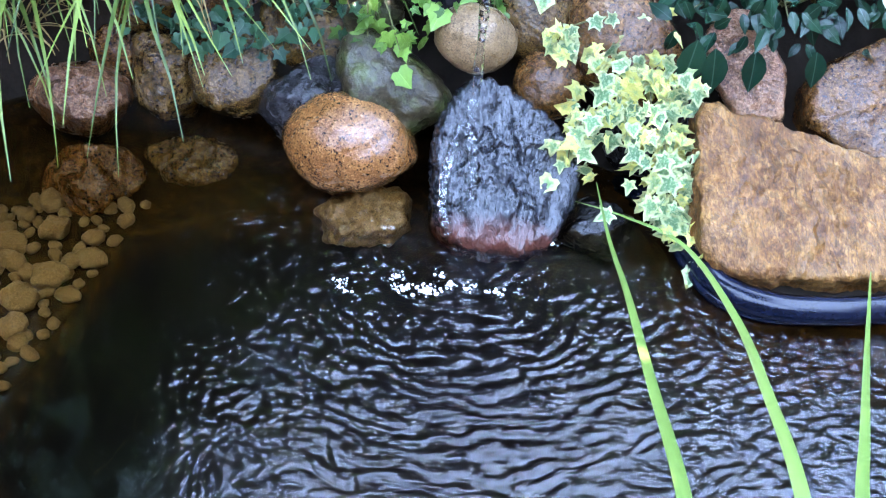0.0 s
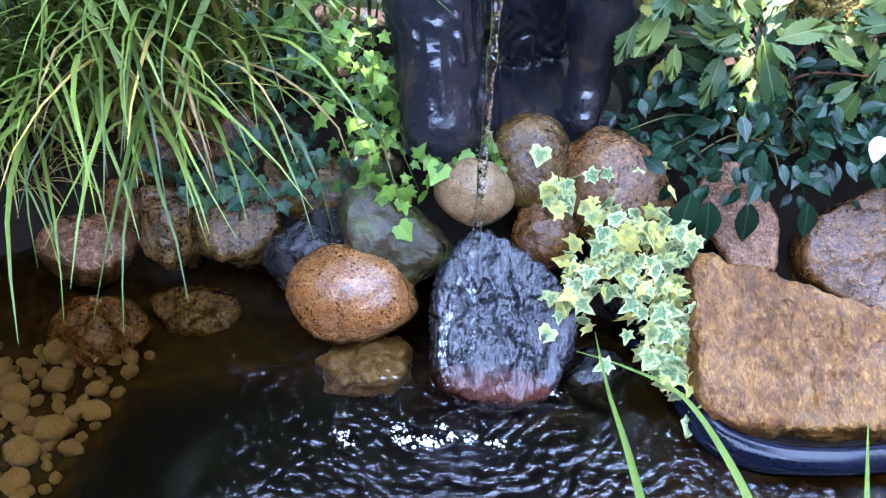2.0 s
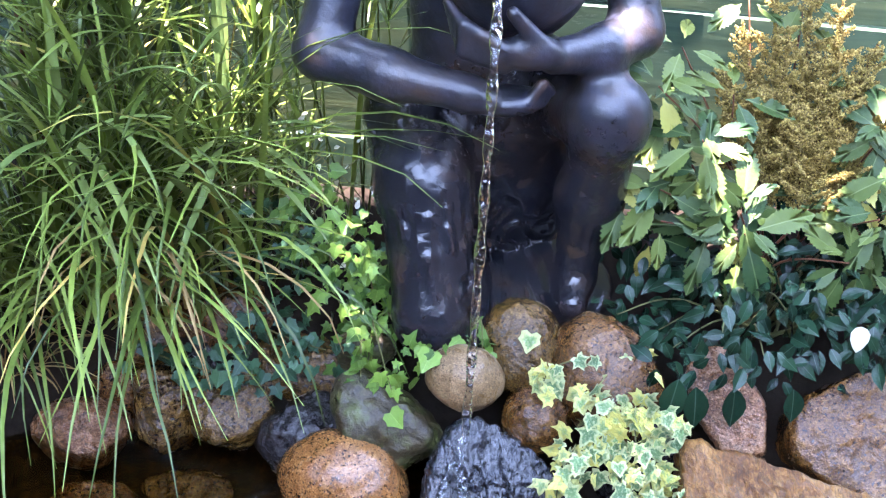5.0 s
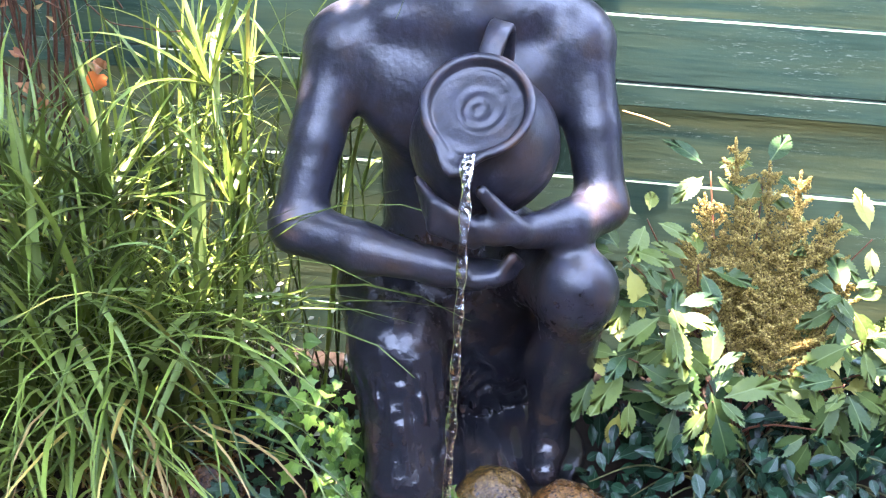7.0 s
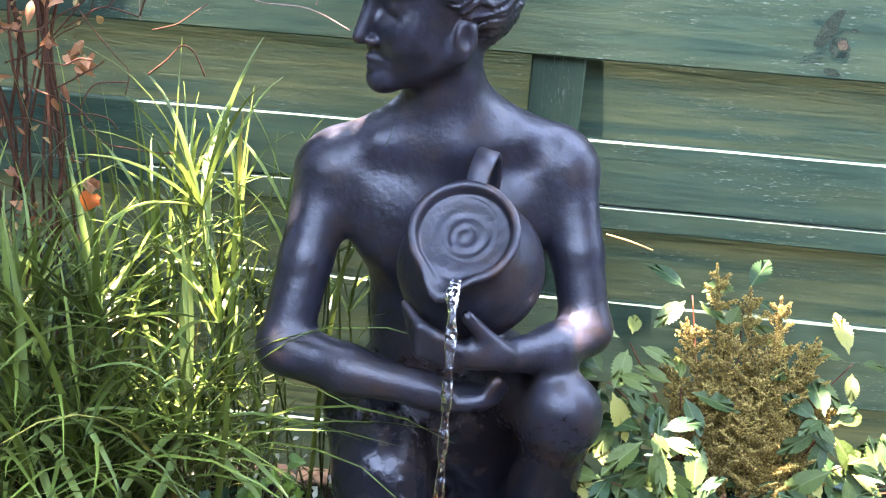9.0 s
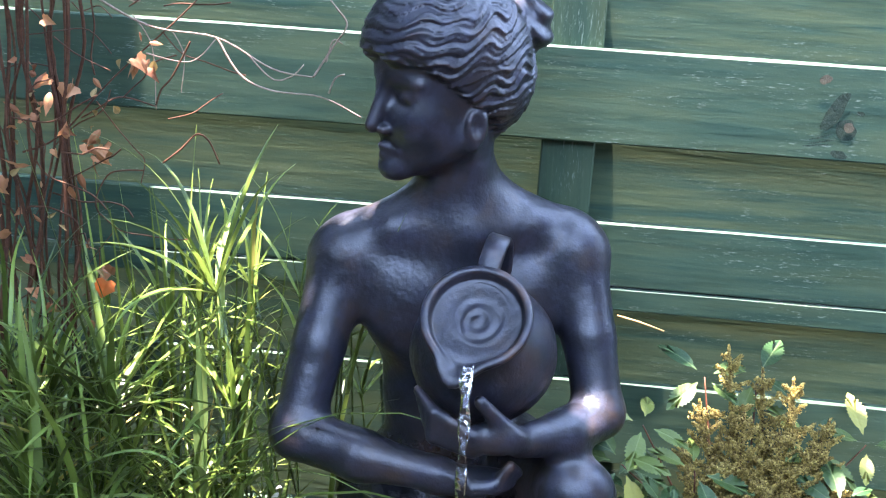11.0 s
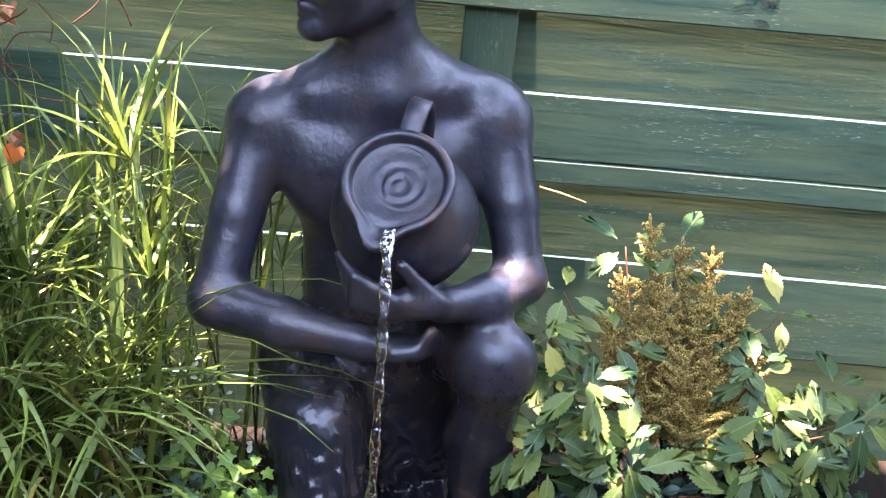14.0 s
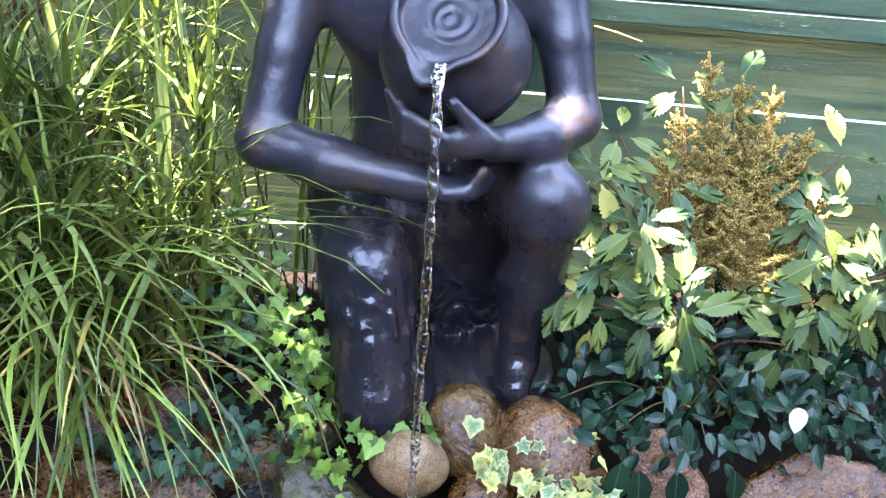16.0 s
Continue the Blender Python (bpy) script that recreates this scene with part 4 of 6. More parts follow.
# water falling from the jug's lip on to the slate
sv, sf, rs = [], [], random.Random(4)
flow = [Vector((0.120, 1.634, 0.824)), Vector((0.118, 1.624, 0.819)), Vector((0.115, 1.614, 0.812))]
for i in range(1, 60):
    z = 0.812 - 0.640 * (i / 59) ** 1.15
    flow.append(Vector((0.115 - 0.012 * (0.812 - z) / 0.64, 1.614 - 0.155 * math.sqrt((0.812 - z) / 0.64), z)))
for i, p in enumerate(flow):
    wide = (0.0125 if i < 3 else 0.0095 + 0.003 * math.exp(-(i - 3) / 5)) * (1 + 0.22 * math.sin(i * 0.9) + 0.12 * rs.uniform(-1, 1))
    thin = 0.0036 + 0.0014 * math.sin(i * 1.7)
    tw = 0.5 * math.sin(i * 0.33) if i > 4 else 0.0
    for k in range(10):
        a = 2 * math.pi * k / 10
        x, y = wide * 0.72 * math.cos(a), thin * math.sin(a) * (1 + 0.4 * math.sin(2 * a + i))
        sv.append(p + Vector((x * math.cos(tw) - y * math.sin(tw), x * math.sin(tw) + y * math.cos(tw), 0)))
for i in range(len(flow) - 1):
    for k in range(10):
        a, b = i * 10 + k, i * 10 + (k + 1) % 10
        sf.append((a, b, b + 10, a + 10))
# the film of water that runs on down the slate
FACE = Vector((0.02, -0.66, 0.75)).normalized()
for track, w0 in ((((0.100, 1.462, 0.166), (0.098, 1.425, 0.125), (0.104, 1.385, 0.085), (0.095, 1.345, 0.045)), 0.010), (((0.088, 1.44, 0.14), (0.066, 1.40, 0.09), (0.060, 1.365, 0.045), (0.072, 1.335, 0.005)), 0.007)):
    pts, o = spline(track, 10), len(sv)
    for i, p in enumerate(pts):
        off = (p - Vector((0.158, 1.435, 0.055))).dot(FACE)
        q, w = p + FACE * (0.0475 - off), w0 * (0.7 + 0.5 * math.sin(i * 0.8) ** 2)
        for k in range(8):
            a = 2 * math.pi * k / 8
            sv.append(q + Vector((1, 0, 0)) * w * math.cos(a) + FACE * 0.003 * math.sin(a))
    for i in range(len(pts) - 1):
        for k in range(8):
            a, c = o + i * 8 + k, o + i * 8 + (k + 1) % 8
            sf.append((a, c, c + 8, a + 8))
tagged(part("water_stream", mesh_of("water_stream", sv, sf, STREAM), None), "thin twisting stream of clear water falling from the jug", "water")


# plain unseen walls, added to cut low skylight, and a hedge close the garden
for nm, lab, (x0, x1, y0, y1, hgt), mat in (("wall_south", "plain grey wall, unseen, added to block low sky light", (-2.6, 2.6, -1.9, -1.6, 2.4), WALL), ("wall_east", "plain grey wall, unseen, added to block low sky light", (2.4, 2.6, -1.6, 1.6, 3.6), WALL), ("wall_west", "plain grey wall, unseen, added to block low sky light", (-2.6, -2.4, -1.6, 2.2, 3.6), WALL)):
    vs = [(x, y, z) for z in (0.0, hgt) for x, y in ((x0, y0), (x1, y0), (x1, y1), (x0, y1))]
    fs = [(3, 2, 1, 0), (4, 5, 6, 7), (0, 1, 5, 4), (1, 2, 6, 5), (2, 3, 7, 6), (3, 0, 4, 7)]
    tagged(part(nm, mesh_of(nm, vs, fs, mat, smooth=False), None), lab, "wall", kind="structure")

# tall evergreen hedge beyond the fence, which darkens one side of the pond's mirror
rs = random.Random(61)
hv, hf = [], []
for k in range(9000):
    x, y, z = rs.uniform(-6.0, -1.12), rs.uniform(3.3, 3.6), rs.uniform(0.1, 5.6)
    x -= 0.10 * abs(math.sin(z * 4)) + 0.12 * rs.random()
    p, t1 = Vector((x, y, z)), Vector((rs.gauss(0, 1), rs.gauss(0, 0.5), rs.gauss(0.3, 1))).normalized() * rs.uniform(0.08, 0.16)
    t2 = t1.orthogonal().normalized() * t1.length * 0.5
    o = len(hv)
    hv += [p - t1, p + t2, p + t1, p - t2]
    hf.append((o, o + 1, o + 2, o + 3))
hedge = thing("evergreen_hedge", (-3.5, 3.8, 0.0), "tall dark evergreen hedge beyond the fence", "hedge")
part("foliage", mesh_of("foliage", hv, hf, YEW, smooth=False), hedge)
vs = [(x, y, z) for z in (0.0, 5.4) for x, y in ((-6.0, 3.6), (-1.3, 3.6), (-1.3, 4.4), (-6.0, 4.4))]
part("core", mesh_of("core", vs, [(3, 2, 1, 0), (4, 5, 6, 7), (0, 1, 5, 4), (1, 2, 6, 5), (2, 3, 7, 6), (3, 0, 4, 7)], YEW, smooth=False), hedge)

# a dense leafy tree, unseen and added beyond the fence, whose crown leans over it, so that its shaded side and the sky
# above it show in the pond
rs = random.Random(64)
hv, hf = [], []
while len(hf) < 15000:
    x, z = rs.uniform(-1.3, 3.4), rs.uniform(1.6, 4.6)
    front = 4.1 - 0.42 * (z - 1.6)
    p = Vector((x, front + abs(rs.gauss(0, 0.35)), z))
    top = 2.85 + 0.55 * noise.fractal(Vector((x * 1.3, 2.0, 0.5)), 1.0, 2.0, 3) - 0.25 * (x - 0.2)
    gap = noise.fractal(Vector((x * 1.7, 7.0, z * 1.7)), 1.0, 2.0, 2)
    if (z > top and gap < 0.08 + 0.40 * (z - top)) or (z < top and gap < -0.62):
        continue
    t1 = Vector((rs.gauss(0, 1), rs.gauss(0, 0.3), rs.gauss(0, 1))).normalized() * rs.uniform(0.05, 0.11)
    t2 = (t1.cross(Vector((0.1, 1, -0.1)))).normalized() * t1.length * 0.55
    o = len(hv)
    hv += [p - t1, p + t2, p + t1, p - t2]
    hf.append((o, o + 1, o + 2, o + 3))
far_tree = thing("tree", (1.1, 4.0, 0.1), "unseen leafy tree added beyond the fence to darken the pond's reflection", "tree")
part("crown", mesh_of("crown", hv, hf, YEW, smooth=False), far_tree)
v, f = tube(spline([(1.1, 4.0, 0.0), (1.05, 4.0, 2.0), (1.12, 3.85, 2.6), (1.0, 3.6, 3.4)], 6), [0.14 - 0.006 * i for i in range(19)], 10)
part("trunk", mesh_of("trunk", v, f, BARK), far_tree)
for k in range(12):
    a, z = 2.4 * k, 1.6 + 0.12 * k
    v, f = tube(spline([(1.08, 3.97, z), (1.08 + 0.8 * math.cos(a), 3.97 + 0.1 * math.sin(a), z + 0.5), (1.08 + 2.0 * math.cos(a), 3.97 + 0.3 * math.sin(a), z + 0.9)], 5), [0.05 - 0.004 * i for i in range(11)], 6)
    part("limb", mesh_of("limb", v, f, BARK), far_tree)


# ---- stones ----
def face_pose(c, n, spin=0.0):
    """A pose at c whose z is n and whose x stays level."""
    z = Vector(n).normalized()
    x = Vector((0, 0, 1)).cross(z).normalized() * 1.0
    x = x if x.x > 0 else -x
    y = z.cross(x)
    m = Matrix((x, y, z)).transposed().to_4x4()
    return Matrix.Translation(c) @ m @ Matrix.Rotation(radians(spin), 4, "Z")


VIEW = (0, -0.80, 0.60)


def jitter3(rs):
    return Vector((rs.gauss(0, 1), rs.gauss(0, 1), rs.gauss(0, 1))).normalized()


def boulder(name, c, hw, hh, hd, mat, label, spin=0, seed=1, planes=(), soft=6, lumps=0.07, grain=0.012, n=VIEW, level=5):
    rp = random.Random(seed)
    chips = []
    for _ in range(14 if soft > 5 else 0):
        d = jitter3(rp)
        chips.append((d, rp.uniform(0.74, 0.98) / math.sqrt((d.x / hw) ** 2 + (d.y / hh) ** 2 + (d.z / hd) ** 2)))
    me = stone_mesh(name, mat, (hw * 1.10, hh * 1.10, hd * 1.10), list(planes) + chips, soft + (7 if soft > 5 else 0), seed, lumps * (1.7 if soft > 5 else 1), grain * 1.5, level)
    return tagged(part(name, me, None, m=face_pose(c, n, spin)), label, "stone", "stones round the pond")


def slab(name, c, outline, front, back, mat, label, n, seed=1, soft=16, lumps=0.035, grain=0.012, level=6, ridge=None):
    me = stone_mesh(name, mat, None, slab_planes(outline, front, back), soft, seed, lumps, grain, level, 2.6, ridge)
    return tagged(part(name, me, None, m=face_pose(c, n)), label, "stone", "stones round the pond")


slab("slate_stone", (0.158, 1.435, 0.055), [(-0.080, 0.116), (-0.046, 0.138), (0.0, 0.118), (0.048, 0.086), (0.092, 0.036), (0.104, -0.006), (0.078, -0.092), (0.042, -0.132), (-0.060, -0.132), (-0.116, -0.090), (-0.117, -0.030), (-0.113, 0.050)],
     0.045, 0.11, ROCK_SLATE, "wet grey slate stone under the falling water", (0.02, -0.66, 0.75), 3, 12, 0.045, 0.03, 6, (26, 8, 0.06))
slab("sandstone_block", (0.592, 1.385, 0.066), [(-0.152, 0.140), (0.0, 0.086), (0.120, 0.040), (0.210, 0.002), (0.210, -0.150), (-0.055, -0.146), (-0.135, -0.138), (-0.180, -0.092), (-0.168, 0.024)],
     0.045, 0.10, ROCK_OCHRE, "large flat ochre sandstone block on the pond rim", (0.03, -0.42, 0.90), 5, 30, 0.05, 0.014, 6, (24, 7, 0.055))
slab("rust_stone", (0.524, 1.585, 0.150), [(-0.055, 0.080), (-0.01, 0.085), (0.06, 0.01), (0.075, -0.07), (0.01, -0.085), (-0.045, -0.03), (-0.075, 0.035)],
     0.05, 0.08, ROCK_PINK, "angular pinkish brown stone", (-0.25, -0.75, 0.6), 6, 14, 0.04, 0.02, 5)
slab("red_boulder", (0.735, 1.550, 0.108), [(-0.02, 0.105), (0.10, 0.10), (0.19, 0.03), (0.19, -0.18), (0.06, -0.165), (-0.03, -0.105), (-0.125, -0.045), (-0.115, 0.04)],
     0.07, 0.12, ROCK_RED, "rough reddish brown boulder", (-0.1, -0.70, 0.70), 8, 12, 0.05, 0.03, 5)
boulder("brown_rock", (-0.069, 1.495, 0.040), 0.106, 0.076, 0.075, ROCK_BROWN, "smooth speckled brown rock standing in the water", -8, 11, [((0.6, -0.8, 0), 0.075), ((0.75, 0.65, 0), 0.085)], 5, 0.04, 0.004)
boulder("cream_cobble", (0.103, 1.57, 0.194), 0.057, 0.047, 0.045, ROCK_CREAM, "rounded cream cobble below the statue", -12, 12, (), 4, 0.05, 0.004)
boulder("grey_cobble", (0.197, 1.655, 0.194), 0.062, 0.074, 0.055, ROCK_TAN, "rounded wet grey-brown cobble", 8, 13, (), 5, 0.05, 0.006)
boulder("brown_cobble", (0.333, 1.600, 0.172), 0.074, 0.106, 0.065, ROCK_RED, "rounded reddish brown cobble with a wet top", 28, 14, (), 5, 0.06, 0.006)
boulder("small_brown_cobble", (0.221, 1.57, 0.118), 0.052, 0.052, 0.05, ROCK_RED, "small dark red-brown cobble", 0, 15, (), 5, 0.05, 0.006)
boulder("mossy_rock", (-0.028, 1.572, 0.104), 0.110, 0.078, 0.075, ROCK_MOSS, "dark mossy grey rock beside the brown rock", -32, 16, [((0.3, 1, 0.2), 0.07), ((-0.4, -1, 0), 0.066)], 7, 0.06, 0.015)
boulder("dark_rock", (-0.150, 1.60, 0.045), 0.100, 0.062, 0.06, ROCK_DARK, "dark grey wet rock at the waterline", 26, 17, [((-0.2, 1, 0), 0.055)], 7, 0.06, 0.015)
boulder("tan_rock", (-0.275, 1.665, 0.040), 0.076, 0.085, 0.067, ROCK_TAN, "wet tan rock at the waterline", 6, 18, [((0.9, -0.5, 0), 0.06)], 6, 0.05, 0.01)
boulder("long_tan_rock", (-0.396, 1.685, 0.028), 0.06, 0.102, 0.06, ROCK_TAN, "upright tan rock under the hanging grass", 4, 19, (), 7, 0.05, 0.01)
boulder("pink_rock", (-0.518, 1.645, -0.003), 0.093, 0.056, 0.062, ROCK_PINK, "low pinkish rock at the waterline", 3, 20, (), 6, 0.05, 0.01)
boulder("grey_flat_rock", (-0.155, 1.725, 0.098), 0.108, 0.066, 0.072, ROCK_TAN, "flat grey-brown rock of the bank", -6, 21, [((0, 1, 0), 0.045)], 8, 0.06, 0.015)
boulder("red_bank_rock", (-0.290, 1.785, 0.140), 0.114, 0.07, 0.072, ROCK_RED, "red-brown rock of the bank", -14, 22, (), 6, 0.06, 0.012)
boulder("brown_bank_rock", (-0.425, 1.77, 0.105), 0.069, 0.088, 0.075, ROCK_TAN, "brown rock of the bank below the grass", 0, 23, (), 6, 0.06, 0.012)
boulder("grey_bank_rock", (-0.06, 1.69, 0.150), 0.060, 0.045, 0.05, ROCK_MOSS, "small grey rock beside the statue", 0, 24, (), 6, 0.06, 0.012)
boulder("sunken_rock", (-0.490, 1.50, -0.060), 0.085, 0.070, 0.055, ROCK_RED, "red-brown rock under the shallow water", 4, 25, [((0, 1, 0), 0.06)], 8, 0.06, 0.012)
boulder("sunken_tan_rock", (-0.340, 1.56, -0.075), 0.095, 0.050, 0.05, ROCK_TAN, "tan rock under the shallow water", 0, 26, (), 6, 0.06, 0.012)
boulder("sunken_slab", (-0.070, 1.425, -0.040), 0.115, 0.06, 0.034, ROCK_CREAM, "pale flat stone just under the water", -5, 27, [((0, 0, 1), 0.03), ((0.3, -1, 0), 0.042)], 9, 0.12, 0.03, (0, -0.1, 0.98))
boulder("pond_edge_stone", (0.30, 1.405, -0.03), 0.075, 0.05, 0.05, ROCK_DARK, "dark stone below the ivy at the waterline", 0, 28, (), 6, 0.06, 0.012)
boulder("hidden_bank_stone", (0.38, 1.52, 0.07), 0.080, 0.085, 0.06, ROCK_DARK, "dark bank stone behind the ivy", 0, 29, (), 6, 0.06, 0.012)

boulder("far_bank_rock", (-0.600, 1.76, 0.045), 0.121, 0.081, 0.081, ROCK_TAN, "brown rock of the bank above the pink rock", 0, 30, (), 6, 0.06, 0.012)
boulder("low_bank_rock", (-0.455, 1.75, 0.030), 0.091, 0.072, 0.078, ROCK_RED, "dark red-brown rock between the bank stones", 0, 33, (), 6, 0.06, 0.012)
boulder("gap_bank_rock", (-0.335, 1.74, 0.055), 0.084, 0.07, 0.07, ROCK_DARK, "dark rock wedged between the bank stones", 0, 34, (), 6, 0.06, 0.012)
bed = thing("pebble_bed", (-0.6, 1.2, -0.07), "yellow and cream pebbles lying on the shallow ledge", "pebbles")
pebble_shapes = [stone_mesh("pebble", PEBBLE, (1, 0.72, 0.45), [(jitter3(random.Random(k * 5 + q)), 0.72) for q in range(4)], 6, 60 + k, 0.22, 0.03, 3) for k in range(5)]
rs = random.Random(21)
spots = []
while len(spots) < 250:
    x, y = rs.uniform(-0.86, -0.36), rs.uniform(0.72, 1.47)
    edge = -0.435 + (y - 1.22) * 0.33 - 0.04
    r = 0.011 + 0.025 * rs.random() ** 1.5
    if x > edge or x < edge - 0.34 or any((x - a) ** 2 + (y - b) ** 2 < (0.56 * (r + c)) ** 2 for a, b, c in spots):
        continue
    spots.append((x, y, r))
    z = -0.075 - 0.02 * float(smooth(1.2, 0.8, y)) + r * 0.35
    part("pebble", rs.choice(pebble_shapes), bed, m=pose(x, y, z, rs.uniform(-18, 18), rs.uniform(-18, 18), rs.uniform(0, 360)) @ Matrix.Diagonal((r, r, r, 1)))


# ---- plants ----
def blade(rs, base, azimuth, lean, bend, length, width, steps=9, twist=0.0):
    """A folded, tapering, arching leaf blade."""
    vs, fs = [], []
    p, th, az = Vector(base), lean, azimuth
    for i in range(steps + 1):
        u = i / steps
        out = Vector((math.cos(az), math.sin(az), 0))
        d = out * math.sin(th) + Vector((0, 0, 1)) * math.cos(th)
        side = Vector((-math.sin(az + twist * u), math.cos(az + twist * u), 0))
        nrm = side.cross(d).normalized()
        w = width * (0.55 + 0.45 * min(1, u * 5)) * (1 - max(0, (u - 0.35) / 0.65) ** 1.6) + 0.0004
        vs += [p - side * w, p + nrm * w * 0.35, p + side * w]
        if i:
            o = (i - 1) * 3
            fs += [(o, o + 1, o + 4, o + 3), (o + 1, o + 2, o + 5, o + 4)]
        p = p + d * (length / steps)
        th += bend / steps * (0.4 + 1.2 * u)
        az += rs.uniform(-0.13, 0.13)
    return vs, fs


def tuft(name, seed, count, centre, spread, lengths, width, lean, bend, mat, label, toward=None, kind="stuff"):
    rs, out = random.Random(seed), []
    for _ in range(count):
        a, r = rs.uniform(0, 2 * math.pi), math.sqrt(rs.random())
        b = (centre[0] + spread[0] * r * math.cos(a), centre[1] + spread[1] * r * math.sin(a), centre[2])
        az = a + rs.uniform(-0.9, 0.9) if toward is None else rs.gauss(toward[0], toward[1])
        out.append(blade(rs, b, az, rs.uniform(*lean), rs.uniform(*bend), rs.uniform(*lengths), width * rs.uniform(0.6, 1.25), twist=rs.uniform(-0.8, 0.8)))
    v, f = merge(out)
    return tagged(part(name, mesh_of(name, v, f, mat), None), label, "grass", "grass clumps", kind)


def umbel(rs, root, top, count, lengths, half, out):
    """A stem with a spray of long arching leaves at its head and a few below it."""
    bow = root.lerp(top, 0.5) + Vector((rs.gauss(0, 0.012), rs.gauss(0, 0.012), 0))
    out.append(tube(spline([root, bow, top], 4), [0.0026 - 0.0001 * i for i in range(9)], 5, False))
    a0 = rs.uniform(0, 6.3)
    for k in range(count):
        low = k % 4 == 3
        p = bow.lerp(top, rs.random()) if low else top
        az = a0 + 2.4 * k + rs.uniform(-0.3, 0.3)
        lean = rs.uniform(0.5, 0.9) if low else 0.12 + 1.15 * (k / count) + rs.uniform(-0.1, 0.15)
        out.append(blade(rs, p, az, lean, rs.uniform(0.35, 1.35), rs.uniform(*lengths), half * rs.uniform(0.65, 1.2), 9, rs.uniform(-0.8, 0.8)))


def sedge(seed, stems, count, lengths, half, label, keep=None):
    """A clump of sprays. stems: (root, top) pairs."""
    rs, out = random.Random(seed), []
    for root, top in stems:
        umbel(rs, Vector(root), Vector(top), rs.randint(*count), lengths, half, out)
    if keep:
        out = [b for b in out if all(keep(p) for p in b[0])]
    v, f = merge(out)
    return tagged(part("sedge_clump", mesh_of("sedge_clump", v, f, GRASS), None), label, "grass", "grass clumps", "stuff")


def scatter(seed, count, xs, ys, rise, lean=(0.0, 0.0)):
    """Roots in a strip of bank and the heads of stems that lean outwards from its middle."""
    rs, out = random.Random(seed), []
    for _ in range(count):
        x, y = rs.uniform(*xs), rs.uniform(*ys)
        z = rs.uniform(*rise)
        out.append(((x, y, 0.17), (x + lean[0] * (z - 0.17) + rs.gauss(0, 0.05), y + lean[1] * (z - 0.17) + rs.gauss(0, 0.03), z)))
    return out


# clear of the statue's body and face
CLEAR = lambda p: not (p.x > -0.16 + 0.35 * max(0.0, p.y - 1.93) and p.y < 1.93 and p.z > 0.42) and not (p.x > -0.045 + 2.0 * max(0.0, p.y - 1.965) and p.z > 0.3) and not (p.x > -0.10 and p.y < 1.80)
sedge(1, [((-0.33, 1.80, 0.18), (-0.308, 1.79, 0.452)), ((-0.55, 1.80, 0.18), (-0.555, 1.79, 0.480)), ((-0.47, 1.79, 0.18), (-0.480, 1.76, 0.430)), ((-0.27, 1.85, 0.19), (-0.272, 1.86, 0.835)), ((-0.44, 1.84, 0.19), (-0.430, 1.82, 0.640))],
      (18, 23), (0.22, 0.35), 0.0054, "tall green sedge with long leaves spraying from its stem heads", CLEAR)
sedge(2, scatter(12, 22, (-0.66, -0.24), (1.82, 1.94), (0.40, 0.72), (-0.05, -0.08)), (12, 17), (0.17, 0.31), 0.0040, "dense green sedge beside the statue", CLEAR)
sedge(3, scatter(13, 13, (-0.42, -0.06), (1.95, 2.03), (0.55, 0.86), (-0.02, 0.0)), (9, 13), (0.14, 0.25), 0.0036, "green sedge standing against the fence behind the statue", CLEAR)
sedge(5, scatter(15, 6, (-0.10, 0.02), (1.995, 2.035), (0.55, 0.76)), (8, 11), (0.12, 0.20), 0.0032, "sparse green sedge between the statue and the fence", CLEAR)
sedge(4, scatter(14, 14, (-0.34, -0.14), (1.80, 1.90), (0.26, 0.50), (0.12, -0.1)), (10, 14), (0.13, 0.24), 0.0030, "low green sedge leaning towards the statue", CLEAR)
tuft("arching_grass", 7, 60, (-0.44, 1.80, 0.19), (0.20, 0.06), (0.5, 0.85), 0.0055, (0.1, 0.5), (0.9, 2.3), GRASS, "long arching green grass blades", (-1.3, 0.7))
tuft("hanging_grass", 3, 75, (-0.50, 1.76, 0.18), (0.17, 0.06), (0.42, 0.80), 0.0044, (0.1, 0.7), (1.3, 2.9), GRASS, "green grass hanging over the bank to the water", (-1.3, 0.7))
tuft("hanging_grass", 31, 40, (-0.45, 1.71, 0.19), (0.17, 0.04), (0.40, 0.72), 0.0042, (0.3, 0.85), (1.5, 2.6), GRASS, "green grass drooping over the stones to the water", (-1.45, 0.35))
tuft("upright_grass", 9, 30, (-0.30, 2.00, 0.19), (0.24, 0.035), (0.62, 0.95), 0.0050, (0.0, 0.16), (0.05, 0.7), GRASS, "tall upright grass blades against the fence")
tuft("hanging_dry_grass", 4, 9, (-0.45, 1.72, 0.18), (0.10, 0.04), (0.42, 0.60), 0.0033, (0.2, 0.5), (2.4, 3.0), DRY, "dry straw-coloured blades hanging to the water", (-1.25, 0.35))
tuft("low_grass", 5, 260, (-0.60, 1.88, 0.18), (0.26, 0.12), (0.25, 0.60), 0.0036, (0.1, 0.8), (0.5, 2.0), GRASS, "low green grass at the fence")
tuft("bank_grass", 8, 130, (-0.66, 1.78, 0.15), (0.16, 0.06), (0.25, 0.6), 0.0036, (0.2, 0.9), (1.0, 2.6), GRASS, "green grass over the bank at the water", (-1.4, 0.8))
tuft("dry_tuft", 6, 90, (-0.66, 1.70, 0.10), (0.08, 0.05), (0.08, 0.18), 0.0022, (0.2, 1.1), (0.8, 2.6), DRY, "small tuft of dry grey grass at the water")

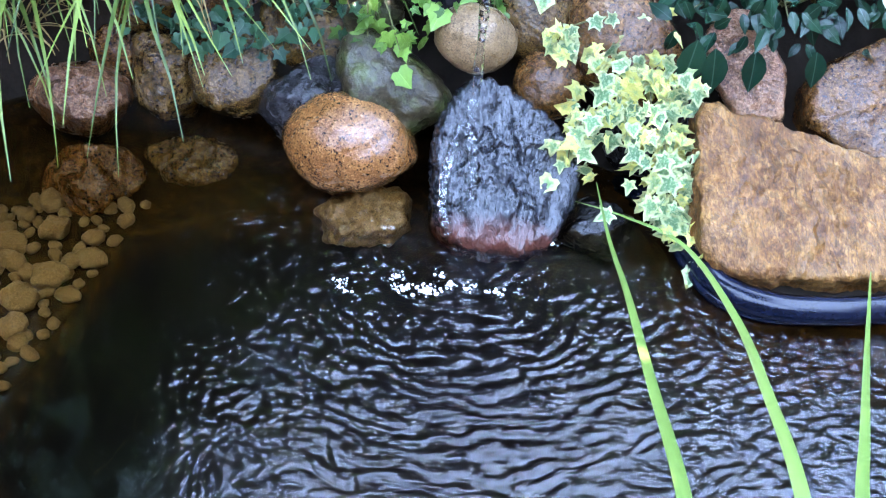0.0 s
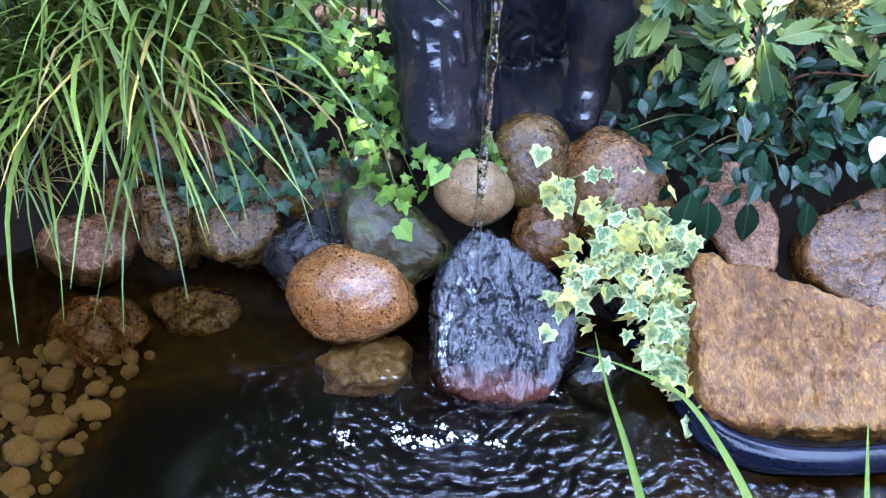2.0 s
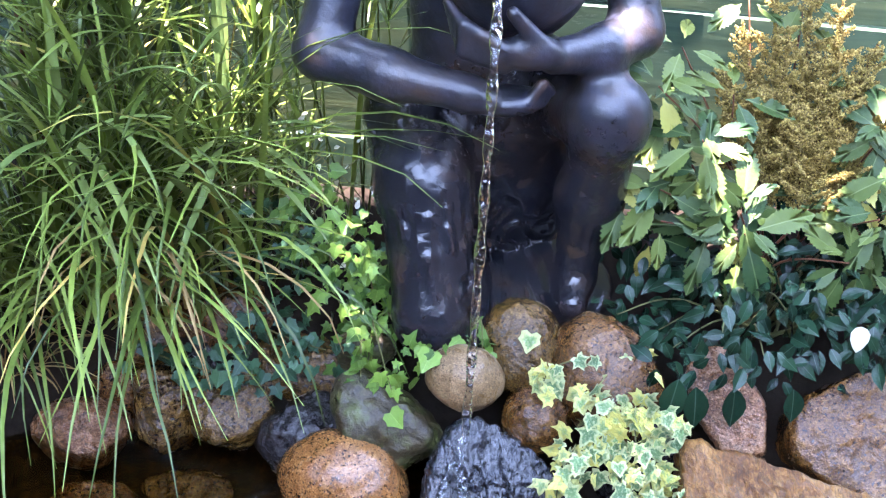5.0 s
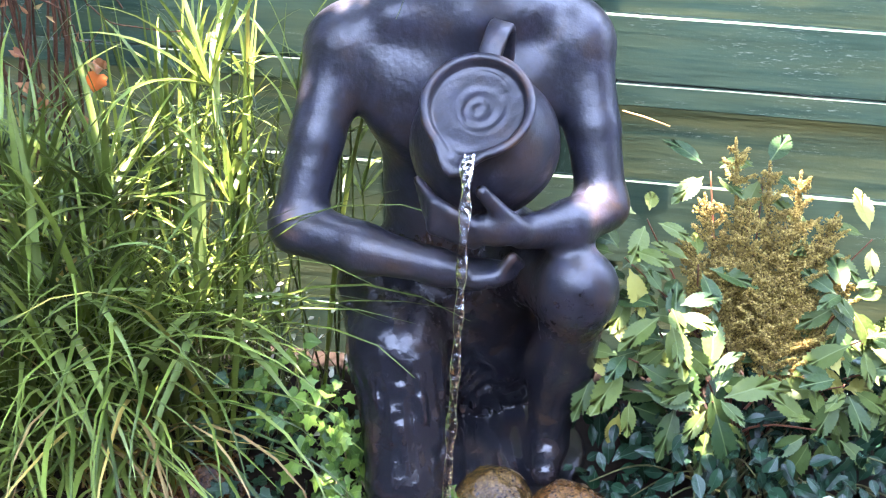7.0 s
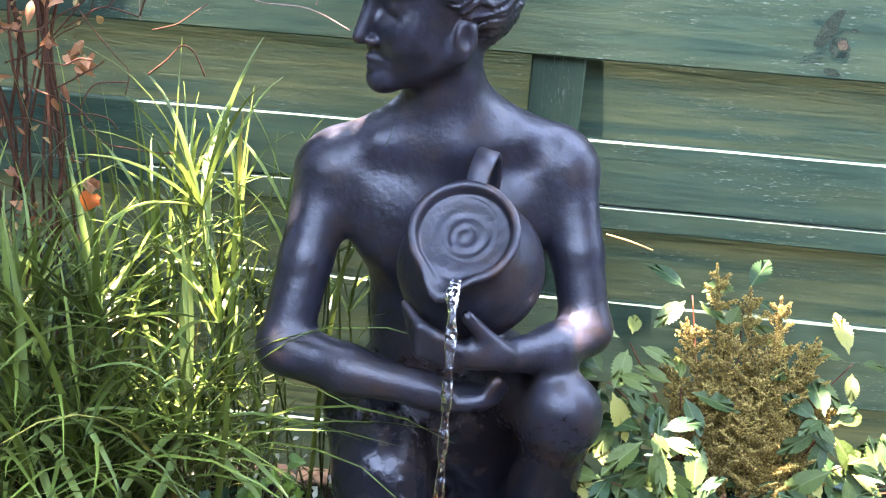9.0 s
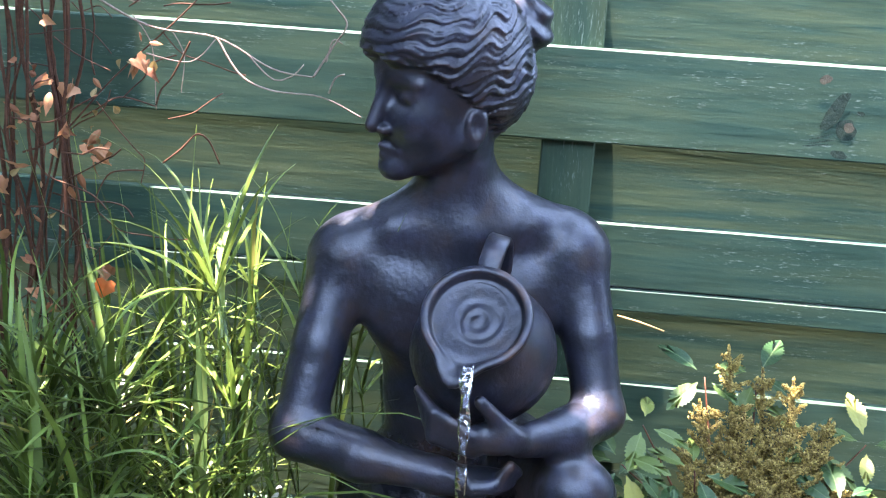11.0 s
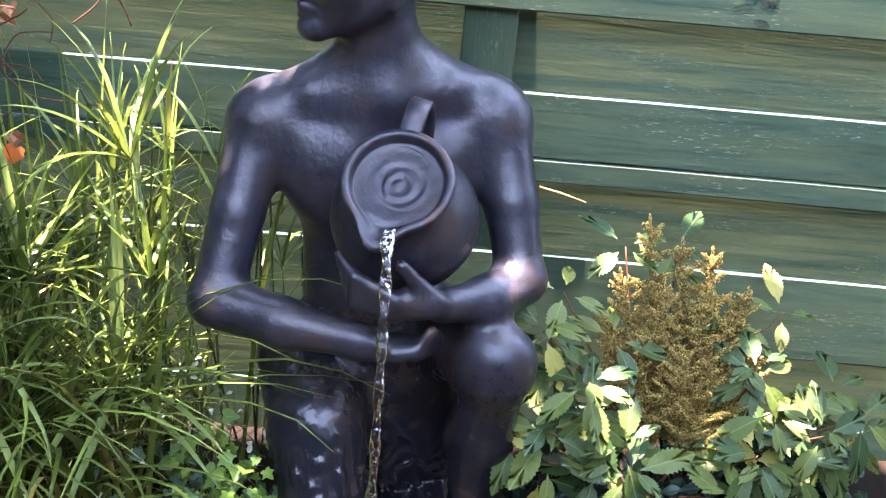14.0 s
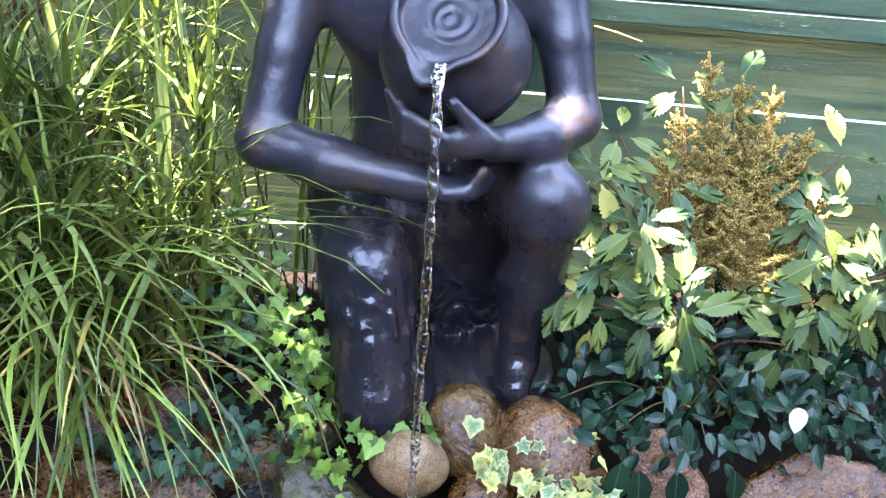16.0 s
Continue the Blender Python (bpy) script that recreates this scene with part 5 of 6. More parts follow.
# two sprays of broad blades in front of the finer grass
rs = random.Random(44)
for root, head, fan in (((-0.300, 1.80, 0.18), (-0.285, 1.785, 0.490), ((-1.4, -0.08, 0.3, 0.36), (-1.9, -0.15, 0.5, 0.38), (-1.5, 0.10, 0.7, 0.31), (-0.4, 1.10, 0.6, 0.24), (-0.6, 1.50, 0.7, 0.25), (-0.8, 1.80, 0.6, 0.25), (-1.9, 1.40, 1.4, 0.34), (-1.7, 1.65, 1.2, 0.33), (-2.7, 1.00, 1.0, 0.30), (-1.2, 0.45, 1.5, 0.30))),
                        ((-0.535, 1.78, 0.18), (-0.530, 1.760, 0.490), ((-1.4, 0.05, 0.4, 0.40), (-1.1, -0.10, 0.5, 0.38), (-0.5, 0.60, 1.4, 0.38), (-0.9, 1.35, 1.3, 0.42), (-1.2, 1.60, 1.1, 0.36), (-1.7, 1.20, 1.6, 0.36), (-2.3, 0.90, 1.5, 0.34), (-2.8, 0.60, 1.0, 0.36), (-0.7, 0.95, 1.5, 0.40)))):
    sedge_plant = thing("sedge_plant", root, "sedge with broad green arching blades spraying from one stem", "grass", "broad sedges")
    v, f = tube(spline([Vector(root), Vector(root).lerp(Vector(head), 0.6), Vector(head)], 4), 0.0036, 6)
    part("stem", mesh_of("stem", v, f, STEM), sedge_plant)
    for az, lean, bend, length in fan:
        v, f = blade(rs, head, az, lean, bend, length, 0.0064, 14, rs.uniform(-0.4, 0.4))
        part("blade", mesh_of("blade", v, f, BROAD), sedge_plant)

# broad reed blades over the water
reeds = thing("reed_plant", (0.33, 0.15, 0.0), "broad pale green reed blades arching over the water", "reed")


def ribbon(points, width, mat, name="blade"):
    pts, vs, fs = spline(points, 8), [], []
    for i, p in enumerate(pts):
        u = i / (len(pts) - 1)
        d = (pts[min(i + 1, len(pts) - 1)] - pts[max(i - 1, 0)]).normalized()
        side = d.cross(Vector((0, 0, 1))).normalized()
        nrm = side.cross(d).normalized()
        w = width * (1 - 0.92 * max(0, (u - 0.30) / 0.70) ** 1.5)
        vs += [p - side * w, p - side * w * 0.5 - nrm * w * 0.22, p - nrm * w * 0.30, p + side * w * 0.5 - nrm * w * 0.22, p + side * w]
        if i:
            o = (i - 1) * 5
            fs += [(o + k, o + k + 1, o + k + 6, o + k + 5) for k in range(4)]
    return mesh_of(name, vs, fs, mat)


part("blade", ribbon([(0.240, 0.15, 0.0), (0.245, 0.26, 0.22), (0.250, 0.45, 0.35), (0.256, 0.634, 0.345), (0.270, 0.85, 0.25), (0.285, 1.084, 0.15), (0.290, 1.26, 0.08), (0.292, 1.425, 0.045)], 0.0078, REED), reeds)
part("blade", ribbon([(0.330, 0.15, 0.0), (0.340, 0.28, 0.20), (0.355, 0.45, 0.32), (0.369, 0.653, 0.325), (0.395, 0.85, 0.24), (0.414, 1.052, 0.15), (0.398, 1.27, 0.065), (0.330, 1.36, 0.035), (0.262, 1.408, 0.02)], 0.0080, REED), reeds)
part("blade", ribbon([(0.40, 0.15, 0.0), (0.405, 0.30, 0.18), (0.412, 0.48, 0.30), (0.430, 0.65, 0.30), (0.475, 0.78, 0.26), (0.535, 0.95, 0.21), (0.600, 1.13, 0.16)], 0.0085, REED), reeds)


def leaf_mesh(name, outline, mats, core=None, fold=0.25, curl=0.2):
    """A leaf in the xy plane, tip along +y, folded along its midrib. outline: right half from base to tip."""
    ring = [(x, y) for x, y in outline] + [(-x, y) for x, y in reversed(outline[:-1])]
    if outline[0][0] == 0:
        ring = ring[:-1]
    lift = lambda x, y: fold * abs(x) - curl * y * y
    mid = [(0.0, y) for y in (0.0, 0.33, 0.66)]
    c = sum(y for _, y in ring) / len(ring)
    vs, fs, slots = [], [], []
    n = len(ring)
    levels = (1.0, 0.66, 0.33) if core is None else (1.0, core, core * 0.5)
    for s in levels:
        vs += [(x * s, c + (y - c) * s, lift(x * s, c + (y - c) * s)) for x, y in ring]
    vs.append((0, c, lift(0, c)))
    for k in range(2):
        for i in range(n):
            j = (i + 1) % n
            fs.append((k * n + i, k * n + j, (k + 1) * n + j, (k + 1) * n + i))
            slots.append(0 if k == 0 or core is None else 1)
    for i in range(n):
        fs.append((2 * n + i, 2 * n + (i + 1) % n, 3 * n))
        slots.append(0 if core is None else 1)
    me = mesh_of(name, vs, fs, mats)
    edge = me.attributes.new("margin", "FLOAT", "POINT")
    edge.data.foreach_set("value", [1.0] * n + [0.5] * n + [0.2] * n + [0.0])
    return me


IVY_SHAPE = [(0.0, 0.0), (0.14, -0.12), (0.42, -0.10), (0.34, 0.10), (0.40, 0.22), (0.62, 0.42), (0.36, 0.44), (0.24, 0.52), (0.16, 0.76), (0.0, 1.0)]
IVY_BLUNT = [(0.0, 0.05), (0.22, -0.08), (0.44, 0.02), (0.42, 0.20), (0.50, 0.38), (0.36, 0.50), (0.22, 0.66), (0.10, 0.84), (0.0, 0.95)]
OVAL = [(0.0, 0.0), (0.13, 0.10), (0.23, 0.26), (0.27, 0.44), (0.22, 0.66), (0.11, 0.85), (0.0, 1.05)]
teeth = [(0.0, 0.0), (0.022, 0.05), (0.06, 0.16)]
for i in range(9):
    u = 0.20 + 0.083 * i
    w = 0.218 * math.sin(math.pi * min(1.0, u + 0.03) ** 1.1) ** 0.85
    teeth += [(w * 0.89, u), (w * 1.08, u + 0.062)]
teeth.append((0.0, 1.04))
IVY_LEAVES = [leaf_mesh("leaf", s, IVY, None, f, c) for s, f, c in ((IVY_SHAPE, 0.2, 0.25), (IVY_BLUNT, 0.3, 0.1), (IVY_SHAPE, -0.15, 0.35))]
IVYD_LEAVES = [leaf_mesh("leaf", s, IVY_DARK, None, f, c) for s, f, c in ((IVY_SHAPE, 0.2, 0.25), (IVY_BLUNT, 0.3, 0.1))]
VAR_LEAVES = [leaf_mesh("leaf", s, VAR_CORE, None, f, c) for s, k, f, c in ((IVY_SHAPE, 0.84, 0.25, 0.25), (IVY_SHAPE, 0.58, 0.15, 0.35), (IVY_BLUNT, 0.72, 0.3, 0.1), (IVY_SHAPE, 0.35, 0.3, 0.2))]
SHRUB_LEAVES = [leaf_mesh("leaf", teeth, SHRUB, None, f, c) for f, c in ((0.16, 0.14), (0.10, 0.28), (0.24, 0.06))]
DARK_LEAVES = [leaf_mesh("leaf", OVAL, SHRUB_DARK, None, f, c) for f, c in ((0.3, 0.15), (0.2, 0.35), (-0.1, 0.25))]


def leaf_pose(p, tip, face, size):
    """A leaf at p with its tip along tip and its upper side towards face."""
    y = Vector(tip).normalized()
    z = Vector(face) - y * Vector(face).dot(y)
    z = z.normalized() if z.length > 1e-4 else y.orthogonal().normalized()
    x = y.cross(z)
    return Matrix.Translation(p) @ Matrix((x, y, z)).transposed().to_4x4() @ Matrix.Diagonal((size, size, size, 1))


def jitter(rs, v, k):
    return (Vector(v) + Vector((rs.gauss(0, k), rs.gauss(0, k), rs.gauss(0, k)))).normalized()


def trail(plant, rs, path, count, leaves, size, spread, face=(0, -0.7, 0.7), droop=-0.5, stem=0.0018):
    """A climbing stem with leaves standing off it."""
    pts = spline(path, 10)
    v, f = tube(pts, [stem * (1 - 0.6 * i / len(pts)) for i in range(len(pts))], 5)
    part("stem", mesh_of("stem", v, f, STEM), plant)
    for k in range(count):
        p = pts[min(int(rs.random() * len(pts)), len(pts) - 1)]
        off = Vector((rs.gauss(0, spread), rs.gauss(0, spread * 0.6), rs.gauss(0, spread * 0.8)))
        q = p + off
        if plant.name == "ivy_plant" and q.x > -0.02 and q.z > 0.25:
            continue
        tip = jitter(rs, (off.x * 12, -0.25, droop), 0.45)
        part("leaf", rs.choice(leaves), plant, m=leaf_pose(q, tip, jitter(rs, face, 0.35), size * rs.uniform(0.65, 1.25)))


rs = random.Random(8)
ivy = thing("ivy_plant", (-0.06, 1.70, 0.20), "bright green ivy climbing beside the statue's knee", "ivy")
for path, cnt, sp in (([(-0.04, 1.72, 0.20), (-0.05, 1.68, 0.30), (-0.07, 1.66, 0.38)], 50, 0.042), ([(-0.10, 1.74, 0.20), (-0.12, 1.72, 0.33), (-0.13, 1.74, 0.42)], 40, 0.045),
                      ([(-0.05, 1.68, 0.24), (-0.03, 1.60, 0.22), (-0.01, 1.545, 0.185)], 16, 0.018), ([(-0.02, 1.66, 0.25), (0.02, 1.59, 0.235), (0.06, 1.575, 0.238)], 9, 0.012),
                      ([(-0.06, 1.67, 0.26), (-0.06, 1.59, 0.20), (-0.055, 1.555, 0.165)], 10, 0.014), ([(0.11, 1.64, 0.24), (0.125, 1.62, 0.27), (0.13, 1.60, 0.22)], 9, 0.016)):
    trail(ivy, rs, path, int(cnt * 2.1), IVY_LEAVES, 0.0245, sp)
for p, tip, s in (((-0.012, 1.50, 0.178), (0.6, -0.3, -0.6), 0.036), ((0.05, 1.57, 0.242), (-0.3, -0.6, -0.4), 0.040)):
    part("leaf", IVY_LEAVES[1], ivy, m=leaf_pose(p, tip, (0.1, -0.6, 0.8), s))
ivy_b = thing("ivy_plant", (-0.30, 1.72, 0.12), "blue-green ivy creeping over the bank stones", "ivy")
for path, cnt, sp in (([(-0.42, 1.70, 0.13), (-0.32, 1.66, 0.125), (-0.22, 1.65, 0.12)], 46, 0.022), ([(-0.26, 1.72, 0.19), (-0.18, 1.69, 0.17), (-0.12, 1.67, 0.165)], 30, 0.022),
                      ([(-0.22, 1.80, 0.20), (-0.20, 1.78, 0.28), (-0.20, 1.78, 0.36)], 45, 0.05)):
    trail(ivy_b, rs, path, int(cnt * 1.4), IVYD_LEAVES, 0.026, sp)
var = thing("variegated_ivy", (0.33, 1.50, 0.14), "variegated cream and green ivy trailing into the pond", "ivy")
for path, cnt, sp in (([(0.31, 1.54, 0.20), (0.30, 1.48, 0.185), (0.29, 1.44, 0.15)], 36, 0.026), ([(0.36, 1.55, 0.19), (0.36, 1.47, 0.165), (0.36, 1.42, 0.11)], 52, 0.032),
                      ([(0.27, 1.46, 0.16), (0.245, 1.42, 0.125), (0.24, 1.40, 0.10)], 20, 0.018), ([(0.38, 1.45, 0.13), (0.39, 1.38, 0.085), (0.405, 1.34, 0.055)], 34, 0.022),
                      ([(0.40, 1.36, 0.07), (0.42, 1.31, 0.04), (0.455, 1.27, 0.02)], 20, 0.014), ([(0.30, 1.58, 0.24), (0.24, 1.57, 0.22), (0.225, 1.56, 0.20)], 6, 0.008)):
    trail(var, rs, path, int(cnt * 1.75), VAR_LEAVES, 0.0285, sp * 1.12, (0, -0.75, 0.65), -0.6)
for p, tip, s in (((0.205, 1.61, 0.255), (-0.2, -0.5, -0.7), 0.036), ((0.235, 1.575, 0.195), (0.35, -0.4, -0.7), 0.050)):
    part("leaf", VAR_LEAVES[2], var, m=leaf_pose(p, tip, (-0.1, -0.7, 0.7), s))


def whorl(plant, rs, p, count, size, leaves, tilt=0.1, face=(0, -0.45, 0.9)):
    a0 = rs.uniform(0, 6.3)
    up = jitter(rs, face, 0.15)
    x = up.orthogonal().normalized()
    y = up.cross(x)
    for k in range(count):
        a = a0 + 2 * math.pi * k / count + rs.uniform(-0.3, 0.3)
        tip = (x * math.cos(a) + y * math.sin(a) + up * (tilt + rs.uniform(-0.35, 0.2))).normalized()
        part("leaf", rs.choice(leaves), plant, m=leaf_pose(Vector(p) + tip * 0.018, tip, up, size * rs.uniform(0.7, 1.2)))


def stems_to(plant, root, tips, rs, r=0.003, mat=STEM):
    for t in tips:
        a, b = Vector(root) + Vector((rs.uniform(-0.06, 0.06), rs.uniform(-0.03, 0.03), 0)), Vector(t)
        mid = a.lerp(b, 0.55) + Vector((rs.uniform(-0.02, 0.02), 0.02, 0.03))
        v, f = tube(spline([a, mid, b], 6), [r * (1 - 0.05 * i) for i in range(13)], 5)
        part("stem", mesh_of("stem", v, f, mat), plant)


rs = random.Random(15)
shrub = thing("leafy_shrub", (0.58, 1.78, 0.20), "shrub with serrated light green leaves in whorls", "shrub")
front = [(0.449, 1.720, 0.545), (0.459, 1.700, 0.500), (0.516, 1.680, 0.443), (0.524, 1.665, 0.415), (0.392, 1.700, 0.468), (0.396, 1.680, 0.424), (0.385, 1.790, 0.600), (0.770, 1.740, 0.490), (0.754, 1.790, 0.535),
         (0.741, 1.700, 0.429), (0.694, 1.660, 0.372), (0.820, 1.720, 0.400), (0.860, 1.730, 0.455)]
back = [(0.426, 1.850, 0.642), (0.515, 1.830, 0.573), (0.735, 1.915, 0.585), (0.839, 1.940, 0.580), (0.545, 1.950, 0.690), (0.640, 1.965, 0.690), (0.405, 1.800, 0.540), (0.480, 1.790, 0.470), (0.560, 1.780, 0.420)]
back += [(rs.uniform(0.72, 0.95), rs.uniform(1.78, 1.88), rs.uniform(0.36, 0.50)) for _ in range(5)]
stems_to(shrub, (0.60, 1.80, 0.20), front + back, rs, 0.0032, STEM_RED)
for t in front:
    whorl(shrub, rs, t, rs.randint(5, 6), 0.080, SHRUB_LEAVES, -0.08, (-0.05, -0.66, 0.75))
    whorl(shrub, rs, Vector(t) + Vector((rs.uniform(-0.05, 0.05), 0.035, rs.uniform(-0.06, -0.02))), 4, 0.074, SHRUB_LEAVES, -0.15, (0, -0.6, 0.8))
    whorl(shrub, rs, Vector(t) + Vector((0.0, 0.006, 0.012)), 2, 0.060, SHRUB_LEAVES, 0.5, (0, -0.5, 0.85))
for t in back:
    whorl(shrub, rs, t, 4 if t[2] > 0.57 else 6, 0.076, SHRUB_LEAVES, 0.1 if t[2] > 0.57 else -0.2, (0, -0.55, 0.83))

dark = thing("glossy_shrub", (0.60, 1.66, 0.20), "low shrub with small glossy dark green leaves", "shrub")
tips = [(0.36 + 0.055 * i + rs.uniform(-0.02, 0.02), 1.60 + 0.08 * rs.random(), 0.22 + 0.11 * rs.random()) for i in range(11)]
tips += [(0.40 + 0.05 * i, 1.72 + 0.08 * rs.random(), 0.26 + 0.10 * rs.random()) for i in range(10)]
tips += [(0.42 + 0.07 * i, 1.56 + 0.02 * rs.random(), 0.24 + 0.05 * rs.random()) for i in range(7)]
tips += [(0.42 + 0.04 * i, 1.76 + 0.14 * rs.random(), 0.24 + 0.14 * rs.random()) for i in range(14)]
stems_to(dark, (0.60, 1.72, 0.20), tips, rs, 0.0025)
for t in tips:
    for k in range(21):
        q = Vector(t) + Vector((rs.gauss(0, 0.028), rs.gauss(0, 0.025), rs.gauss(0, 0.030)))
        part("leaf", rs.choice(DARK_LEAVES), dark, m=leaf_pose(q, jitter(rs, (0, -0.4, -0.5), 0.6), jitter(rs, (0, -0.6, 0.7), 0.3), rs.uniform(0.024, 0.044)))
for p, tip, s in (((0.452, 1.525, 0.225), (0.1, -0.2, -1), 0.075), ((0.512, 1.525, 0.225), (0.05, -0.2, -1), 0.07), ((0.425, 1.53, 0.235), (-0.15, -0.2, -1), 0.08), ((0.60, 1.52, 0.23), (0.1, -0.2, -1), 0.06)):
    part("leaf", DARK_LEAVES[0], dark, m=leaf_pose(p, tip, (0, -0.85, 0.5), s))


def husk(c, h, s):
    w = h.orthogonal().normalized() * s * 0.6
    q = w.cross(h).normalized() * s * 0.6
    return [c - h, c + w, c + q, c - w, c - q, c + h], [(0, 2, 1), (0, 3, 2), (0, 4, 3), (0, 1, 4), (5, 1, 2), (5, 2, 3), (5, 3, 4), (5, 4, 1)]


def plume(plant, rs, root, top, width):
    """A dry feathery flower head: a spike with slanting side spikes, all thick with small seed husks."""
    a, b = Vector(root), Vector(top)
    axis = spline([a, a.lerp(b, 0.5) + Vector((rs.gauss(0, 0.012), 0, 0)), b], 12)
    v, f = tube(axis, 0.0018, 5)
    part("stem", mesh_of("stem", v, f, TWIG), plant)
    out = []

    def spike(p, d, ln, thick):
        for j in range(int(ln * 3300)):
            u = rs.random()
            r = thick * (1.05 - u) ** 0.7
            c = p + d * ln * u + Vector((rs.gauss(0, r), rs.gauss(0, r), rs.gauss(0, r * 0.6)))
            s = rs.uniform(0.0015, 0.0036)
            out.append(husk(c, jitter(rs, (d.x, d.y, d.z), 0.7) * s, s))
    n = len(axis)
    spike(axis[n // 2], (b - axis[n // 2]).normalized(), (b - axis[n // 2]).length * 1.03, 0.0040)
    for i in range(26):
        u = 0.22 + 0.72 * i / 25 + rs.uniform(-0.01, 0.01)
        p = axis[min(int(u * (n - 1)), n - 1)]
        az = 2.4 * i + rs.uniform(-0.4, 0.4)
        d = Vector((math.cos(az), 0.8 * math.sin(az), rs.uniform(0.55, 1.0))).normalized()
        ln = (width * 1.9 * (1.02 - u) ** 0.8 + 0.010) * rs.uniform(0.65, 1.15)
        out.append(tube([p, p + d * ln], [0.0008, 0.0005], 3, False))
        spike(p, d, ln, 0.0055)
    v, f = merge(out)
    part("flower_head", mesh_of("flower_head", v, f, PLUME, smooth=False), plant, "dry golden brown feathery flower head")


rs = random.Random(31)
ast = thing("plume_plant", (0.66, 1.86, 0.20), "dry golden brown feathery flower plumes among leaves", "plant")
for top, w in (((0.572, 1.95, 0.755), 0.050), ((0.637, 1.96, 0.715), 0.050), ((0.688, 1.95, 0.703), 0.055), ((0.757, 1.94, 0.636), 0.055), ((0.529, 1.93, 0.665), 0.050), ((0.500, 1.90, 0.600), 0.045), ((0.742, 1.92, 0.590), 0.055), ((0.60, 1.91, 0.66), 0.055),
               ((0.66, 1.90, 0.63), 0.060), ((0.71, 1.90, 0.60), 0.055), ((0.62, 1.86, 0.56), 0.055), ((0.69, 1.85, 0.53), 0.055), ((0.56, 1.87, 0.58), 0.045)):
    plume(ast, rs, (0.66 + (top[0] - 0.66) * 0.55, top[1] - 0.09, 0.36), Vector(top) + Vector((0, -0.03, 0)), w * 1.15)

# bare climber on the fence
rs = random.Random(41)
vine = thing("bare_vine", (-0.60, 2.0, 0.2), "bare brown climber stems with dry leaves on the fence", "climber")
for k in range(16):
    x = -0.65 + 0.009 * k + rs.uniform(-0.01, 0.01)
    pts = [(x + rs.uniform(-0.02, 0.02), 1.98 + rs.uniform(-0.02, 0.03), 0.15 + 0.15 * i) for i in range(9)]
    v, f = tube(spline(pts, 5), rs.uniform(0.0018, 0.0045), 6)
    part("stem", mesh_of("stem", v, f, TWIG), vine)
for pts, r in (([(-0.60, 1.98, 1.02), (-0.54, 1.98, 1.05), (-0.45, 1.98, 1.15), (-0.323, 1.98, 1.273), (-0.28, 1.98, 1.34)], 0.003), ([(-0.52, 1.98, 1.30), (-0.40, 1.98, 1.235), (-0.288, 1.98, 1.220), (-0.20, 1.98, 1.175), (-0.135, 1.98, 1.165)], 0.0032),
               ([(-0.288, 1.98, 1.22), (-0.25, 1.97, 1.165), (-0.20, 1.97, 1.142), (-0.12, 1.97, 1.135), (-0.055, 1.97, 1.105)], 0.003), ([(-0.135, 1.98, 1.165), (-0.105, 1.98, 1.215), (-0.084, 1.98, 1.25), (-0.10, 1.98, 1.275), (-0.13, 1.98, 1.31)], 0.003),
               ([(-0.11, 1.98, 1.14), (-0.10, 1.98, 1.165), (-0.085, 1.98, 1.172)], 0.0028), ([(-0.115, 1.98, 1.19), (-0.105, 1.98, 1.225), (-0.09, 1.98, 1.22)], 0.002), ([(-0.40, 1.98, 1.19), (-0.33, 1.98, 1.18), (-0.288, 1.98, 1.22)], 0.002),
               ([(-0.24, 1.975, 1.198), (-0.20, 1.975, 1.16), (-0.17, 1.975, 1.165), (-0.15, 1.975, 1.185)], 0.0022), ([(-0.36, 1.98, 1.23), (-0.34, 1.98, 1.19), (-0.345, 1.98, 1.13)], 0.0016), ([(-0.42, 1.98, 1.25), (-0.39, 1.98, 1.20), (-0.385, 1.98, 1.10)], 0.0016),
               ([(-0.44, 1.98, 1.28), (-0.41, 1.98, 1.27), (-0.40, 1.98, 1.30), (-0.37, 1.98, 1.31)], 0.0018)):
    v, f = tube(spline(pts, 6), [r * 0.62 * (1 - 0.018 * i) for i in range(6 * len(pts) - 5)], 6)
    part("twig", mesh_of("twig", v, f, TWIG if r == 0.003 and pts[0][0] == -0.60 else TWIG_SUNLIT), vine)
for k in range(44):
    p = Vector((rs.uniform(-0.64, -0.36), rs.uniform(1.92, 2.02), rs.uniform(0.75, 1.30)))
    d, pts = jitter(rs, (0.4, 0, 0.5), 0.6), [p]
    for i in range(4):
        d = jitter(rs, d, 0.35)
        pts.append(pts[-1] + Vector((d.x, d.y * 0.2, d.z)) * rs.uniform(0.02, 0.05))
    v, f = tube(spline(pts, 4), rs.uniform(0.0008, 0.0016), 5)
    part("twig", mesh_of("twig", v, f, TWIG), vine)
RUSSET = leaf_material("russet_leaf", (0.16, 0.055, 0.025), (0.42, 0.20, 0.085), 0.6, 0.25)
DRY_LEAVES = [leaf_mesh("dry_leaf", OVAL, DRY, None, 0.6, 0.6), leaf_mesh("dry_leaf", OVAL, RUSSET, None, -0.5, 0.9), leaf_mesh("dry_leaf", IVY_BLUNT, RUSSET, None, 0.7, 0.7)]
